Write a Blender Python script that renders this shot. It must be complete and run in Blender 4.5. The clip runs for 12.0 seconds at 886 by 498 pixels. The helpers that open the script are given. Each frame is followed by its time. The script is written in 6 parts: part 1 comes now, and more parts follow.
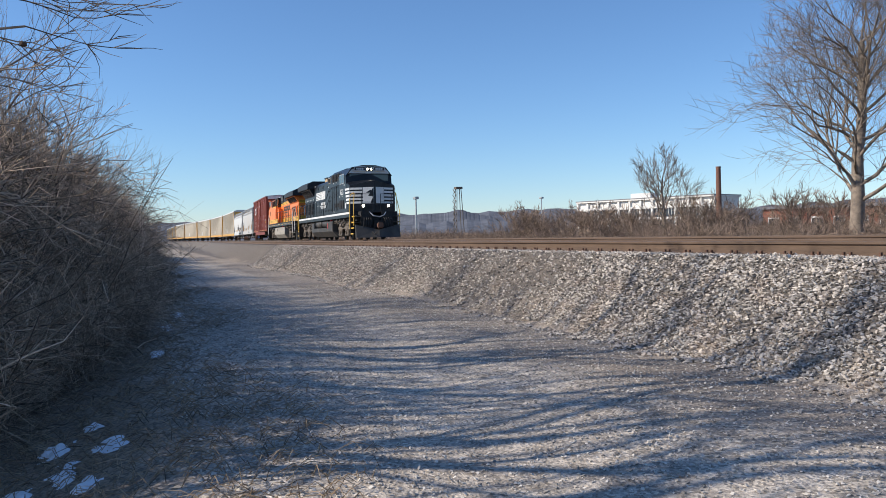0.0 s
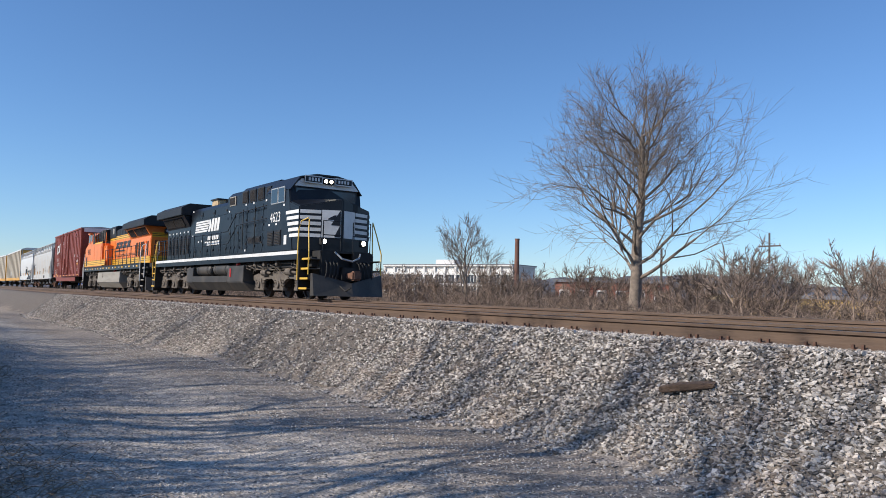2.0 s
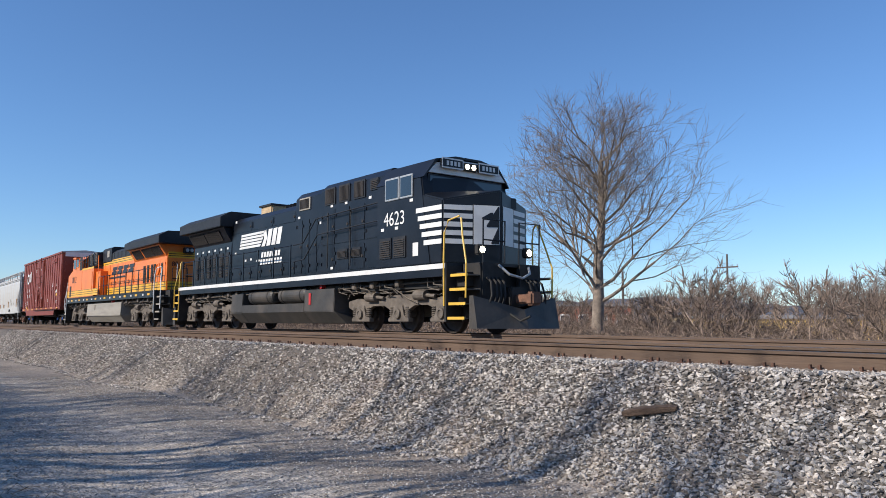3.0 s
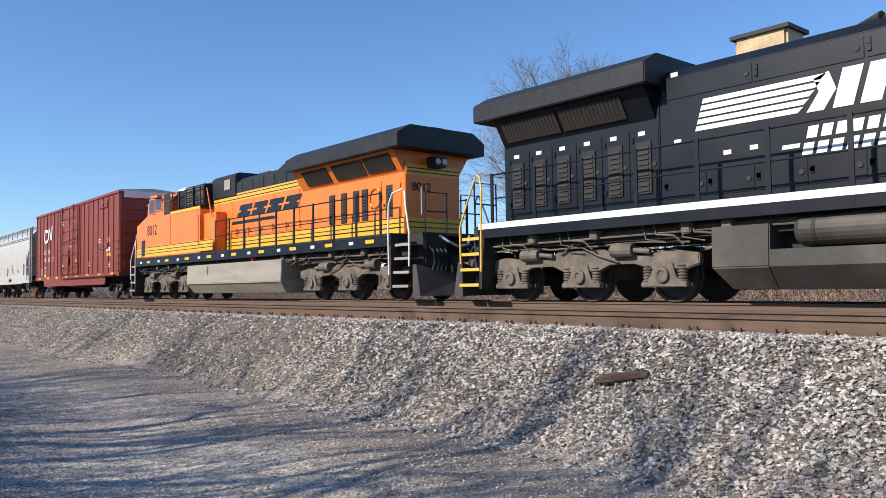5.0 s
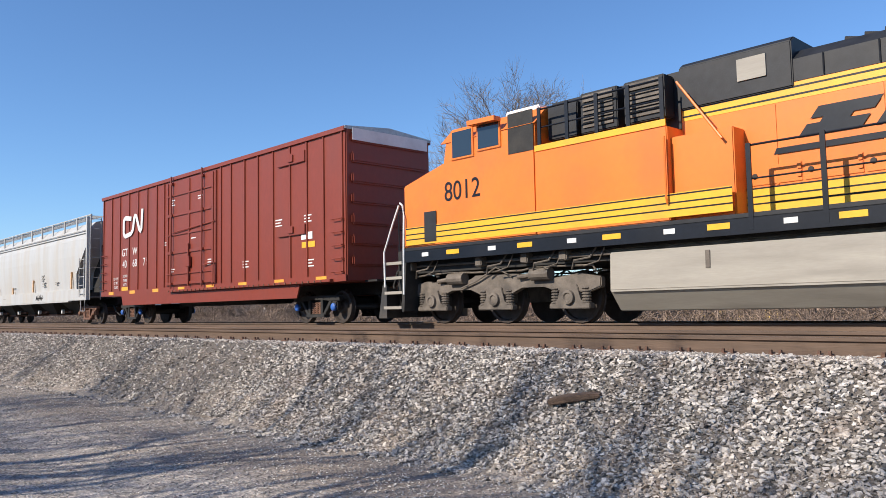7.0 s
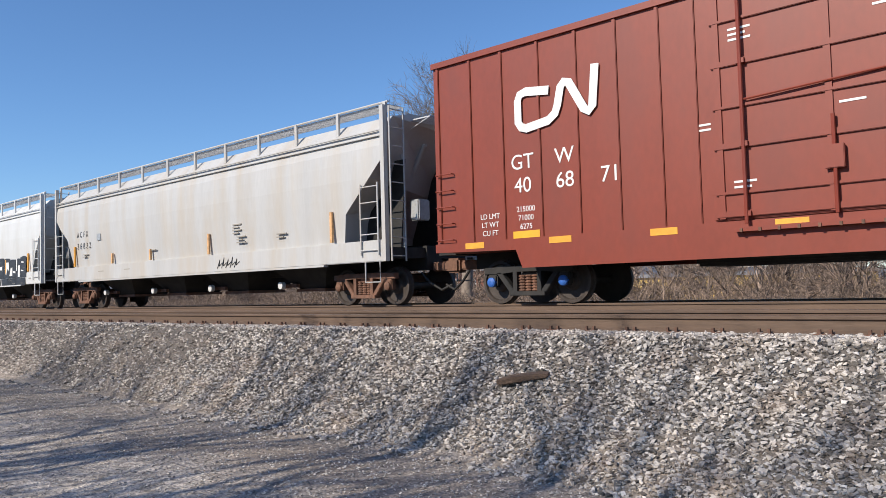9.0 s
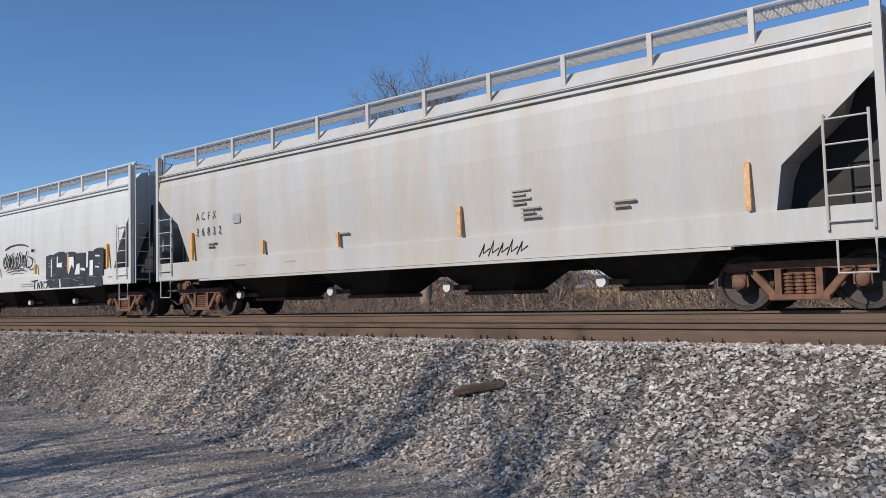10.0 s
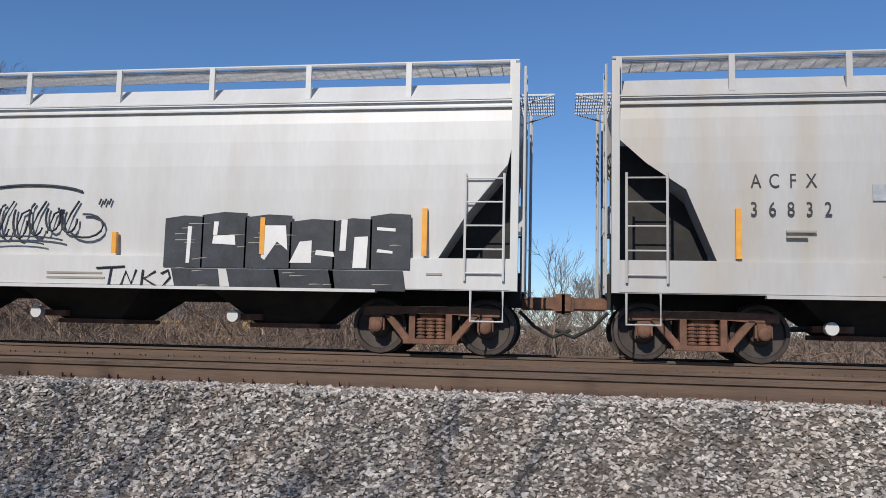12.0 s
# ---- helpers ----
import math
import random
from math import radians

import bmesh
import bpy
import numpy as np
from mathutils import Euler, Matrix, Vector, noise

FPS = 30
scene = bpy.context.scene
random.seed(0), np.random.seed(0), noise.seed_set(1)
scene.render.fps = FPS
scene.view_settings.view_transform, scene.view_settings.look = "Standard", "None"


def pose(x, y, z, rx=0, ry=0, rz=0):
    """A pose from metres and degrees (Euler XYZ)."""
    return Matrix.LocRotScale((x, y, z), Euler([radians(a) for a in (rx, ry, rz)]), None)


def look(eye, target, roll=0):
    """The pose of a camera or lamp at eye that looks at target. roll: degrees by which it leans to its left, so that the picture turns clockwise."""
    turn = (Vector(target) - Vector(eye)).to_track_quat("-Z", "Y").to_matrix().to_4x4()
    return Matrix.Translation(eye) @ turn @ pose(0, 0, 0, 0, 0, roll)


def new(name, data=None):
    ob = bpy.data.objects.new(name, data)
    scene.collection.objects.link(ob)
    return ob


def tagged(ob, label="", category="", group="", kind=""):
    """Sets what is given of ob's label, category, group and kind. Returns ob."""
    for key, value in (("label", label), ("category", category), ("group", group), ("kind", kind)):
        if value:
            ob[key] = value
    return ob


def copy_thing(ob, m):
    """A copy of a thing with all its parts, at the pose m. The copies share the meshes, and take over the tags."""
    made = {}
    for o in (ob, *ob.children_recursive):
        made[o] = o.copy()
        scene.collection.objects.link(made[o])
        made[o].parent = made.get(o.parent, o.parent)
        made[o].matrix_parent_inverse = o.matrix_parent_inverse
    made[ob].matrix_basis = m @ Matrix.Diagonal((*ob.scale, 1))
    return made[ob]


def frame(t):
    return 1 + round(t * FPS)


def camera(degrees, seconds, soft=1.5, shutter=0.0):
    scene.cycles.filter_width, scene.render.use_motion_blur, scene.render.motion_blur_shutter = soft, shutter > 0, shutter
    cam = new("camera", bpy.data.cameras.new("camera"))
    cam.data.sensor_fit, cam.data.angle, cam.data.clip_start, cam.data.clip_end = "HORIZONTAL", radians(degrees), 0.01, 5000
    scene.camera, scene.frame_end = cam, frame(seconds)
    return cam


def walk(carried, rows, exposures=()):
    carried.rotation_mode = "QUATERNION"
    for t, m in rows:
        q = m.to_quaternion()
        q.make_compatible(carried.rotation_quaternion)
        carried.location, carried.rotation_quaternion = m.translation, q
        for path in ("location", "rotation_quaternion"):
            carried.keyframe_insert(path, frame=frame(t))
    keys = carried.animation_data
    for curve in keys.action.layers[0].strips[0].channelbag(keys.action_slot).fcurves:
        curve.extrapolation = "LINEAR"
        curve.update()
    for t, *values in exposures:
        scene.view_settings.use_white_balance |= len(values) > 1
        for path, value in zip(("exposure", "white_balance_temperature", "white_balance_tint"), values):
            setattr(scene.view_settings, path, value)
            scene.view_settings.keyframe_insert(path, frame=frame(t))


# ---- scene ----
cam = camera(58.83, 12.0, soft=0.6)
PATH = [
    (0, pose(0.052, -0.094, 1.465, 89.00, 1.23, 68.77)),
    (0.5, pose(0.053, -0.077, 1.469, 90.29, 0.76, 67.00)),
    (1, pose(0.030, -0.047, 1.483, 89.21, 1.32, 62.51)),
    (1.5, pose(-0.009, -0.032, 1.508, 92.49, 0.28, 58.41)),
    (2, pose(0.007, -0.009, 1.536, 93.42, -1.48, 54.72)),
    (2.5, pose(0.006, 0.030, 1.543, 95.40, -1.09, 53.43)),
    (4.5, pose(-0.018, -0.035, 1.627, 92.95, 0.18, 48.84)),
    (5, pose(-0.031, -0.047, 1.637, 92.79, 0.77, 49.71)),
    (5.5, pose(-0.040, -0.050, 1.653, 92.85, 0.79, 49.96)),
    (6, pose(-0.044, -0.047, 1.637, 93.51, 0.84, 50.59)),
    (6.5, pose(-0.064, -0.039, 1.637, 93.88, 1.06, 48.71)),
    (8.5, pose(-0.019, -0.033, 1.654, 94.48, 0.82, 42.08)),
    (9, pose(-0.044, -0.009, 1.645, 92.88, 1.60, 42.74)),
    (9.5, pose(-0.027, -0.040, 1.639, 92.59, 1.56, 41.73)),
    (10, pose(-0.039, 0.022, 1.651, 93.47, 1.53, 39.78)),
    (10.5, pose(-0.050, 0.137, 1.649, 94.09, 0.79, 33.23)),
    (11, pose(0.011, 0.137, 1.659, 95.34, -0.22, 23.96)),
    (11.5, pose(0.056, 0.133, 1.671, 95.50, -1.02, 18.01)),
    (12, pose(0.108, 0.179, 1.711, 95.80, -1.34, 8.34)),
]
walk(cam, PATH, exposures=[(0.0, 0.2, 6000, 10), (2.5, 0.08, 5800, 10), (4.5, 0.35, 5950, 10), (8.5, 0.35, 5950, 10), (9.5, -0.04, 5850, 10), (12.0, -0.33, 5750, 10)])

# ---- light ----
SUN_ELEV, SUN_FROM = radians(34), Vector((-0.22, -1.0, 0.0)).normalized()
world = bpy.data.worlds.new("sky")
scene.world = world
world.use_nodes = True
wn = world.node_tree
sky = wn.nodes.new("ShaderNodeTexSky")
sky.sky_type, sky.sun_disc = "NISHITA", False
sky.sun_elevation, sky.sun_rotation = SUN_ELEV, math.atan2(SUN_FROM.x, SUN_FROM.y)
sky.air_density, sky.dust_density, sky.ozone_density = 1.0, 0.05, 6.2
wn.nodes["Background"].inputs["Strength"].default_value = 0.12
wn.links.new(sky.outputs[0], wn.nodes["Background"].inputs["Color"])
sun = new("sun", bpy.data.lights.new("sun", "SUN"))
sun.data.energy, sun.data.angle, sun.data.color = 5.0, radians(0.5), (1.0, 0.86, 0.68)
sun.matrix_basis = look(SUN_FROM * 50 * math.cos(SUN_ELEV) + Vector((0, 0, 50 * math.sin(SUN_ELEV))), (0, 0, 0))
scene.view_settings.exposure = 0.0

# ---- plan ----
RAIL_Z = 1.285          # top of the rails above the gravel road
NEAR_Y, FAR_Y = 8.74, 13.83   # centre lines of the two tracks
SPEED = 10.93
T_REF = 8.5


def bend(x):
    """How far the tracks swing away from their straight line at x: a shallow S-curve to the west."""
    w = min(280.0, max(0.0, -(x + 20.0)))
    on = max(0.0, -(x + 300.0))
    return 1.6717e-04 * w ** 2 + 4.5117e-06 * w ** 3 + -3.8457e-08 * w ** 4 + 7.2300e-11 * w ** 5 + -0.0001 * on


def far_line(x):
    """The far track's centre line."""
    return FAR_Y + bend(x)


# ---- materials ----
def mat(name, color, rough=0.6, metal=0.0, vary=0.15, scale=6.0, bump=0.0, bscale=40.0, dirt=None, dirt_amount=0.0, dscale=1.2, island=0.0, objrand=0.0, spec=0.5, stretch=None):
    m = bpy.data.materials.new(name)
    m.use_nodes = True
    nt = m.node_tree
    b = nt.nodes["Principled BSDF"]
    b.inputs["Roughness"].default_value, b.inputs["Metallic"].default_value = rough, metal
    b.inputs["Specular IOR Level"].default_value = spec
    co = nt.nodes.new("ShaderNodeTexCoord")
    vec = co.outputs["Object"]
    if stretch:
        mp = nt.nodes.new("ShaderNodeMapping")
        mp.inputs["Scale"].default_value = stretch
        nt.links.new(vec, mp.inputs[0])
        vec = mp.outputs[0]

    def noise_tex(sc, detail=5.0):
        n = nt.nodes.new("ShaderNodeTexNoise")
        n.inputs["Scale"].default_value, n.inputs["Detail"].default_value = sc, detail
        nt.links.new(vec, n.inputs["Vector"])
        return n.outputs["Fac"]

    def mul(a, lo, hi):
        r = nt.nodes.new("ShaderNodeMapRange")
        r.inputs["From Min"].default_value, r.inputs["From Max"].default_value = 0.3, 0.7
        r.inputs["To Min"].default_value, r.inputs["To Max"].default_value = lo, hi
        nt.links.new(a, r.inputs["Value"])
        return r.outputs[0]

    def math_node(op, a, c):
        n = nt.nodes.new("ShaderNodeMath")
        n.operation = op
        for i, v in enumerate((a, c)):
            if isinstance(v, (int, float)):
                n.inputs[i].default_value = v
            else:
                nt.links.new(v, n.inputs[i])
        return n.outputs[0]

    gain = math_node("MULTIPLY", mul(noise_tex(scale), 1 - vary, 1 + vary), mul(noise_tex(scale * 9), 1 - vary * 0.6, 1 + vary * 0.6))
    if island or objrand:
        rnd = nt.nodes.new("ShaderNodeNewGeometry").outputs["Random Per Island"] if island else nt.nodes.new("ShaderNodeObjectInfo").outputs["Random"]
        k = island or objrand
        gain = math_node("MULTIPLY", gain, math_node("ADD", math_node("MULTIPLY", rnd, 2 * k), 1 - k))
    base = nt.nodes.new("ShaderNodeVectorMath")
    base.operation = "SCALE"
    base.inputs[0].default_value = color[:3]
    nt.links.new(gain, base.inputs["Scale"])
    out = base.outputs[0]
    if dirt:
        mx = nt.nodes.new("ShaderNodeMix")
        mx.data_type = "RGBA"
        nt.links.new(mul(noise_tex(dscale, 8.0), -dirt_amount * 0.6, dirt_amount), mx.inputs["Factor"])
        nt.links.new(out, mx.inputs["A"])
        mx.inputs["B"].default_value = (*dirt, 1)
        out = mx.outputs["Result"]
    nt.links.new(out, b.inputs["Base Color"])
    if bump:
        bp = nt.nodes.new("ShaderNodeBump")
        bp.inputs["Strength"].default_value, bp.inputs["Distance"].default_value = bump, 0.02
        nt.links.new(noise_tex(bscale, 6.0), bp.inputs["Height"])
        nt.links.new(bp.outputs[0], b.inputs["Normal"])
    return m


def glow(name, color, strength):
    m = mat(name, color, 0.3)
    b = m.node_tree.nodes["Principled BSDF"]
    b.inputs["Emission Color"].default_value, b.inputs["Emission Strength"].default_value = (*color, 1), strength
    return m


DUST = (0.16, 0.13, 0.10)
M = {
    "black": mat("black_paint", (0.007, 0.009, 0.014), 0.38, vary=0.3, scale=1.5, dirt=(0.026, 0.026, 0.028), dirt_amount=0.3, spec=0.35),
    "roofblack": mat("grimy_roof_paint", (0.014, 0.015, 0.018), 0.55, vary=0.3, dirt=(0.045, 0.042, 0.04), dirt_amount=0.35, spec=0.4),
    "white": mat("white_paint", (0.75, 0.74, 0.71), 0.45, vary=0.05, dirt=DUST, dirt_amount=0.2),
    "orange": mat("orange_paint", (0.80, 0.20, 0.022), 0.38, vary=0.05, scale=1.0, dirt=(0.35, 0.12, 0.04), dirt_amount=0.3),
    "yellow": mat("yellow_paint", (0.78, 0.42, 0.02), 0.4, vary=0.06, dirt=DUST, dirt_amount=0.18),
    "railyellow": mat("yellow_handrail_paint", (0.72, 0.45, 0.06), 0.45, vary=0.08),
    "railwhite": mat("white_handrail_paint", (0.7, 0.7, 0.68), 0.45, vary=0.06),
    "grille": mat("dark_grille", (0.03, 0.024, 0.02), 0.7, vary=0.3, scale=20),
    "steel": mat("dusty_running_gear", (0.15, 0.125, 0.10), 0.75, vary=0.25, scale=5, bump=0.3, dirt=(0.05, 0.042, 0.035), dirt_amount=0.7, dscale=3),
    # underframe colour, also the painted shade in the hopper end openings
    "dark": mat("dark_underframe_and_shade", (0.018, 0.017, 0.016), 0.75, vary=0.3, scale=4, dirt=(0.06, 0.05, 0.04), dirt_amount=0.3, dscale=3),
    "tankgrey": mat("dusty_grey_tank", (0.33, 0.30, 0.25), 0.6, vary=0.08, scale=2, dirt=(0.14, 0.12, 0.1), dirt_amount=0.35, stretch=(0.4, 1, 3)),
    "tankblack": mat("dusty_black_tank", (0.042, 0.040, 0.037), 0.6, vary=0.2, scale=2, dirt=DUST, dirt_amount=0.35),
    "glass": mat("cab_glass", (0.02, 0.03, 0.04), 0.06, vary=0.0, spec=0.8),
    "boxred": mat("oxide_red_paint", (0.215, 0.037, 0.017), 0.5, vary=0.1, scale=1.2, dirt=(0.15, 0.035, 0.022), dirt_amount=0.6, stretch=(1, 1, 0.5)),
    "hopperwhite": mat("weathered_white_paint", (0.60, 0.60, 0.585), 0.45, vary=0.04, scale=1.0, dirt=(0.46, 0.42, 0.35), dirt_amount=0.3, dscale=0.9, stretch=(2.2, 1, 0.45)),
    "hoppergrey": mat("weathered_grey_paint", (0.47, 0.465, 0.45), 0.5, vary=0.05, scale=1.0, dirt=(0.43, 0.33, 0.20), dirt_amount=0.4, dscale=0.8, stretch=(2.2, 1, 0.4)),
    "rust": mat("rusty_steel", (0.17, 0.085, 0.052), 0.8, vary=0.3, scale=7, bump=0.3, dirt=(0.07, 0.045, 0.035), dirt_amount=0.6, dscale=4),
    "wheel": mat("wheel_steel", (0.065, 0.052, 0.044), 0.6, 0.3, vary=0.25, scale=6, dirt=(0.05, 0.04, 0.035), dirt_amount=0.5, dscale=5),
    "blue": mat("blue_bearing_cap", (0.035, 0.12, 0.42), 0.5, vary=0.15, scale=12),
    "galv": mat("galvanised_steel", (0.42, 0.43, 0.43), 0.5, 0.5, vary=0.15, scale=12),
    "grating": mat("grey_walkway_grating", (0.5, 0.51, 0.52), 0.6, 0.3, vary=0.2, scale=30),
    "rackpanel": mat("galvanised_rack_panel", (0.42, 0.37, 0.29), 0.6, vary=0.08, scale=1.5),
    "rackyellow": mat("yellow_rack_frame", (0.62, 0.33, 0.06), 0.55, vary=0.1),
    "graffiti": mat("black_spray_paint", (0.03, 0.034, 0.042), 0.6, vary=0.35, scale=4),
    "stackmetal": mat("heat_bleached_steel", (0.50, 0.36, 0.20), 0.6, vary=0.2, scale=4),
    "safety": mat("orange_reflective_tape", (0.75, 0.35, 0.04), 0.4, vary=0.1),
    "fadedtape": mat("faded_orange_tape", (0.62, 0.36, 0.16), 0.6, vary=0.25, scale=12),
    "red": mat("red_paint", (0.5, 0.03, 0.03), 0.5, vary=0.1),
    "lamp": glow("lit_headlight", (1.0, 0.85, 0.6), 9.0),
    "rail": mat("rusty_rail", (0.125, 0.082, 0.055), 0.75, vary=0.2, scale=3, bump=0.2, dirt=(0.075, 0.05, 0.035), dirt_amount=0.5, dscale=2, stretch=(0.25, 1, 4)),
    "railtop": mat("polished_rail_head", (0.30, 0.28, 0.26), 0.35, 0.8, vary=0.1),
    "tie": mat("creosoted_tie", (0.07, 0.05, 0.038), 0.9, vary=0.3, scale=4, bump=0.5, objrand=0.3, stretch=(3, 1, 1)),
    "oldwood": mat("weathered_wood", (0.12, 0.08, 0.055), 0.9, vary=0.35, scale=5, bump=0.6, stretch=(1, 4, 4)),
    "stone": mat("limestone_ballast", (0.40, 0.365, 0.325), 0.85, vary=0.2, scale=14, bump=0.3, dirt=(0.26, 0.17, 0.11), dirt_amount=0.35, dscale=2.5, island=0.8),
    "stonepart": mat("limestone_ballast_piece", (0.40, 0.365, 0.325), 0.85, vary=0.2, scale=14, bump=0.3, objrand=0.75),
    "bark": mat("grey_bark", (0.25, 0.20, 0.155), 0.9, vary=0.25, scale=5, bump=0.5, bscale=25),
    "twig": mat("dry_brown_twigs", (0.40, 0.305, 0.225), 0.9, vary=0.25, scale=3, island=0.85),
    "scrub": mat("winter_scrub_twigs", (0.25, 0.185, 0.14), 0.9, vary=0.2, scale=0.4, island=0.75),
    "leaf": mat("curled_dead_leaf", (0.09, 0.055, 0.035), 0.9, vary=0.3),
    "litter": mat("dry_grass_litter", (0.32, 0.235, 0.15), 0.95, vary=0.25, scale=2, island=0.6),
    "snow": mat("old_snow", (0.82, 0.84, 0.88), 0.7, vary=0.05, scale=6, bump=0.5, bscale=18),
    "pebble": mat("road_pebbles", (0.47, 0.435, 0.39), 0.9, vary=0.1, island=0.6),
    "hill": mat("wooded_hill", (0.10, 0.108, 0.13), 1.0, vary=0.3, scale=0.05, bump=0.0),
    "factory": mat("white_concrete", (0.72, 0.70, 0.66), 0.8, vary=0.06, scale=0.3),
    "pane": mat("factory_window", (0.05, 0.06, 0.075), 0.25, vary=0.3, scale=0.15),
    "brick": mat("brick_red", (0.30, 0.12, 0.08), 0.9, vary=0.15, scale=0.8),
    "chimney": mat("chimney_brick", (0.17, 0.085, 0.06), 0.9, vary=0.2, scale=0.5),
    "tan": mat("tan_siding", (0.50, 0.40, 0.24), 0.8, vary=0.08, scale=0.4),
    "yellowwall": mat("yellow_siding", (0.62, 0.42, 0.12), 0.8, vary=0.08, scale=0.4),
    "greyroof": mat("grey_roof", (0.22, 0.22, 0.23), 0.8, vary=0.1, scale=0.5),
    "pole": mat("weathered_pole", (0.12, 0.10, 0.085), 0.9, vary=0.2, scale=3),
}


def ground_material():
    """Gravel road with tyre-worn brown lanes, litter on the verge and, under the ballast, dirt darkened for the shade
    between stones.
    """
    m = mat("gravel_ground", (0.46, 0.405, 0.34), 0.95, vary=0.34, scale=5.0, bump=1.0, bscale=45, dirt=(0.22, 0.18, 0.14), dirt_amount=0.5, dscale=0.35)
    nt = m.node_tree
    b = nt.nodes["Principled BSDF"]
    base = b.inputs["Base Color"].links[0].from_socket
    geo = nt.nodes.new("ShaderNodeNewGeometry")
    sep = nt.nodes.new("ShaderNodeSeparateXYZ")
    nt.links.new(geo.outputs["Position"], sep.inputs[0])
    nz = nt.nodes.new("ShaderNodeTexNoise")
    nz.inputs["Scale"].default_value, nz.inputs["Detail"].default_value = 0.5, 7
    nt.links.new(geo.outputs["Position"], nz.inputs["Vector"])
    wob = nt.nodes.new("ShaderNodeMath")
    wob.operation = "MULTIPLY_ADD"
    nt.links.new(nz.outputs["Fac"], wob.inputs[0])
    wob.inputs[1].default_value = 2.4
    nt.links.new(sep.outputs["Y"], wob.inputs[2])

    def band(lo, hi, color, amount, prev):
        r = nt.nodes.new("ShaderNodeMapRange")
        r.inputs["From Min"].default_value, r.inputs["From Max"].default_value = lo, hi
        r.inputs["To Min"].default_value, r.inputs["To Max"].default_value = 0.0, amount
        nt.links.new(wob.outputs[0], r.inputs["Value"])
        mx = nt.nodes.new("ShaderNodeMix")
        mx.data_type = "RGBA"
        nt.links.new(r.outputs[0], mx.inputs["Factor"])
        nt.links.new(prev, mx.inputs["A"])
        mx.inputs["B"].default_value = (*color, 1)
        return mx.outputs["Result"]

    c = band(1.9, 0.9, (0.24, 0.18, 0.12), 0.9, base)
    c = band(4.9, 5.7, (0.17, 0.135, 0.105), 0.55, c)
    # dirt under the ballast, its colour darkened as shade in the stone gaps
    c = band(7.0, 7.6, (0.11, 0.096, 0.084), 0.9, c)
    c = band(17.5, 20.0, (0.16, 0.12, 0.08), 0.95, c)
    cells = nt.nodes.new("ShaderNodeTexVoronoi")
    cells.inputs["Scale"].default_value = 42.0
    nt.links.new(geo.outputs["Position"], cells.inputs["Vector"])
    tone = nt.nodes.new("ShaderNodeSeparateColor")
    nt.links.new(cells.outputs["Color"], tone.inputs[0])
    gain = nt.nodes.new("ShaderNodeMapRange")
    gain.inputs["To Min"].default_value, gain.inputs["To Max"].default_value = 0.55, 1.5
    nt.links.new(tone.outputs[0], gain.inputs["Value"])
    speck = nt.nodes.new("ShaderNodeVectorMath")
    speck.operation = "SCALE"
    nt.links.new(c, speck.inputs[0])
    nt.links.new(gain.outputs[0], speck.inputs["Scale"])
    nt.links.new(speck.outputs[0], b.inputs["Base Color"])
    return m


M["ground"] = ground_material()


# ---- mesh helpers ----
def part(name, bm, material, parent=None, label="", m=None):
    me = bpy.data.meshes.new(name)
    bmesh.ops.recalc_face_normals(bm, faces=bm.faces[:])
    bm.to_mesh(me)
    bm.free()
    me.materials.append(M[material])
    ob = new(name, me)
    if parent is not None:
        ob.parent = parent
    if m is not None:
        ob.matrix_basis = m
    return tagged(ob, label)


def thing(name, label, category, group="", kind=""):
    return tagged(new(name), label, category, group, kind)


def box(bm, x0, x1, y0, y1, z0, z1, bevel=0.0):
    vs = [bm.verts.new((x, y, z)) for x in (x0, x1) for y in (y0, y1) for z in (z0, z1)]
    fs = [bm.faces.new([vs[i] for i in q]) for q in ((0, 1, 3, 2), (4, 6, 7, 5), (0, 4, 5, 1), (2, 3, 7, 6), (0, 2, 6, 4), (1, 5, 7, 3))]
    if bevel:
        bmesh.ops.bevel(bm, geom=list({e for f in fs for e in f.edges}), offset=bevel, segments=2, affect="EDGES")
    return bm


def B(*a, bevel=0.0):
    return box(bmesh.new(), *a, bevel=bevel)


def prism(bm, outline, a0, a1, axis="y", bevel=0.0):
    """A slab with that outline: (x, z) along y, (y, z) along x, or (x, y) along z."""
    def at(q, a):
        return {"y": (q[0], a, q[1]), "x": (a, q[0], q[1]), "z": (q[0], q[1], a)}[axis]
    lo = [bm.verts.new(at(q, a0)) for q in outline]
    hi = [bm.verts.new(at(q, a1)) for q in outline]
    fs = [bm.faces.new(lo), bm.faces.new(hi[::-1])]
    n = len(outline)
    for i in range(n):
        fs.append(bm.faces.new((lo[i], hi[i], hi[(i + 1) % n], lo[(i + 1) % n])))
    if bevel:
        bmesh.ops.bevel(bm, geom=list({e for f in fs for e in f.edges}), offset=bevel, segments=2, affect="EDGES")
    return bm


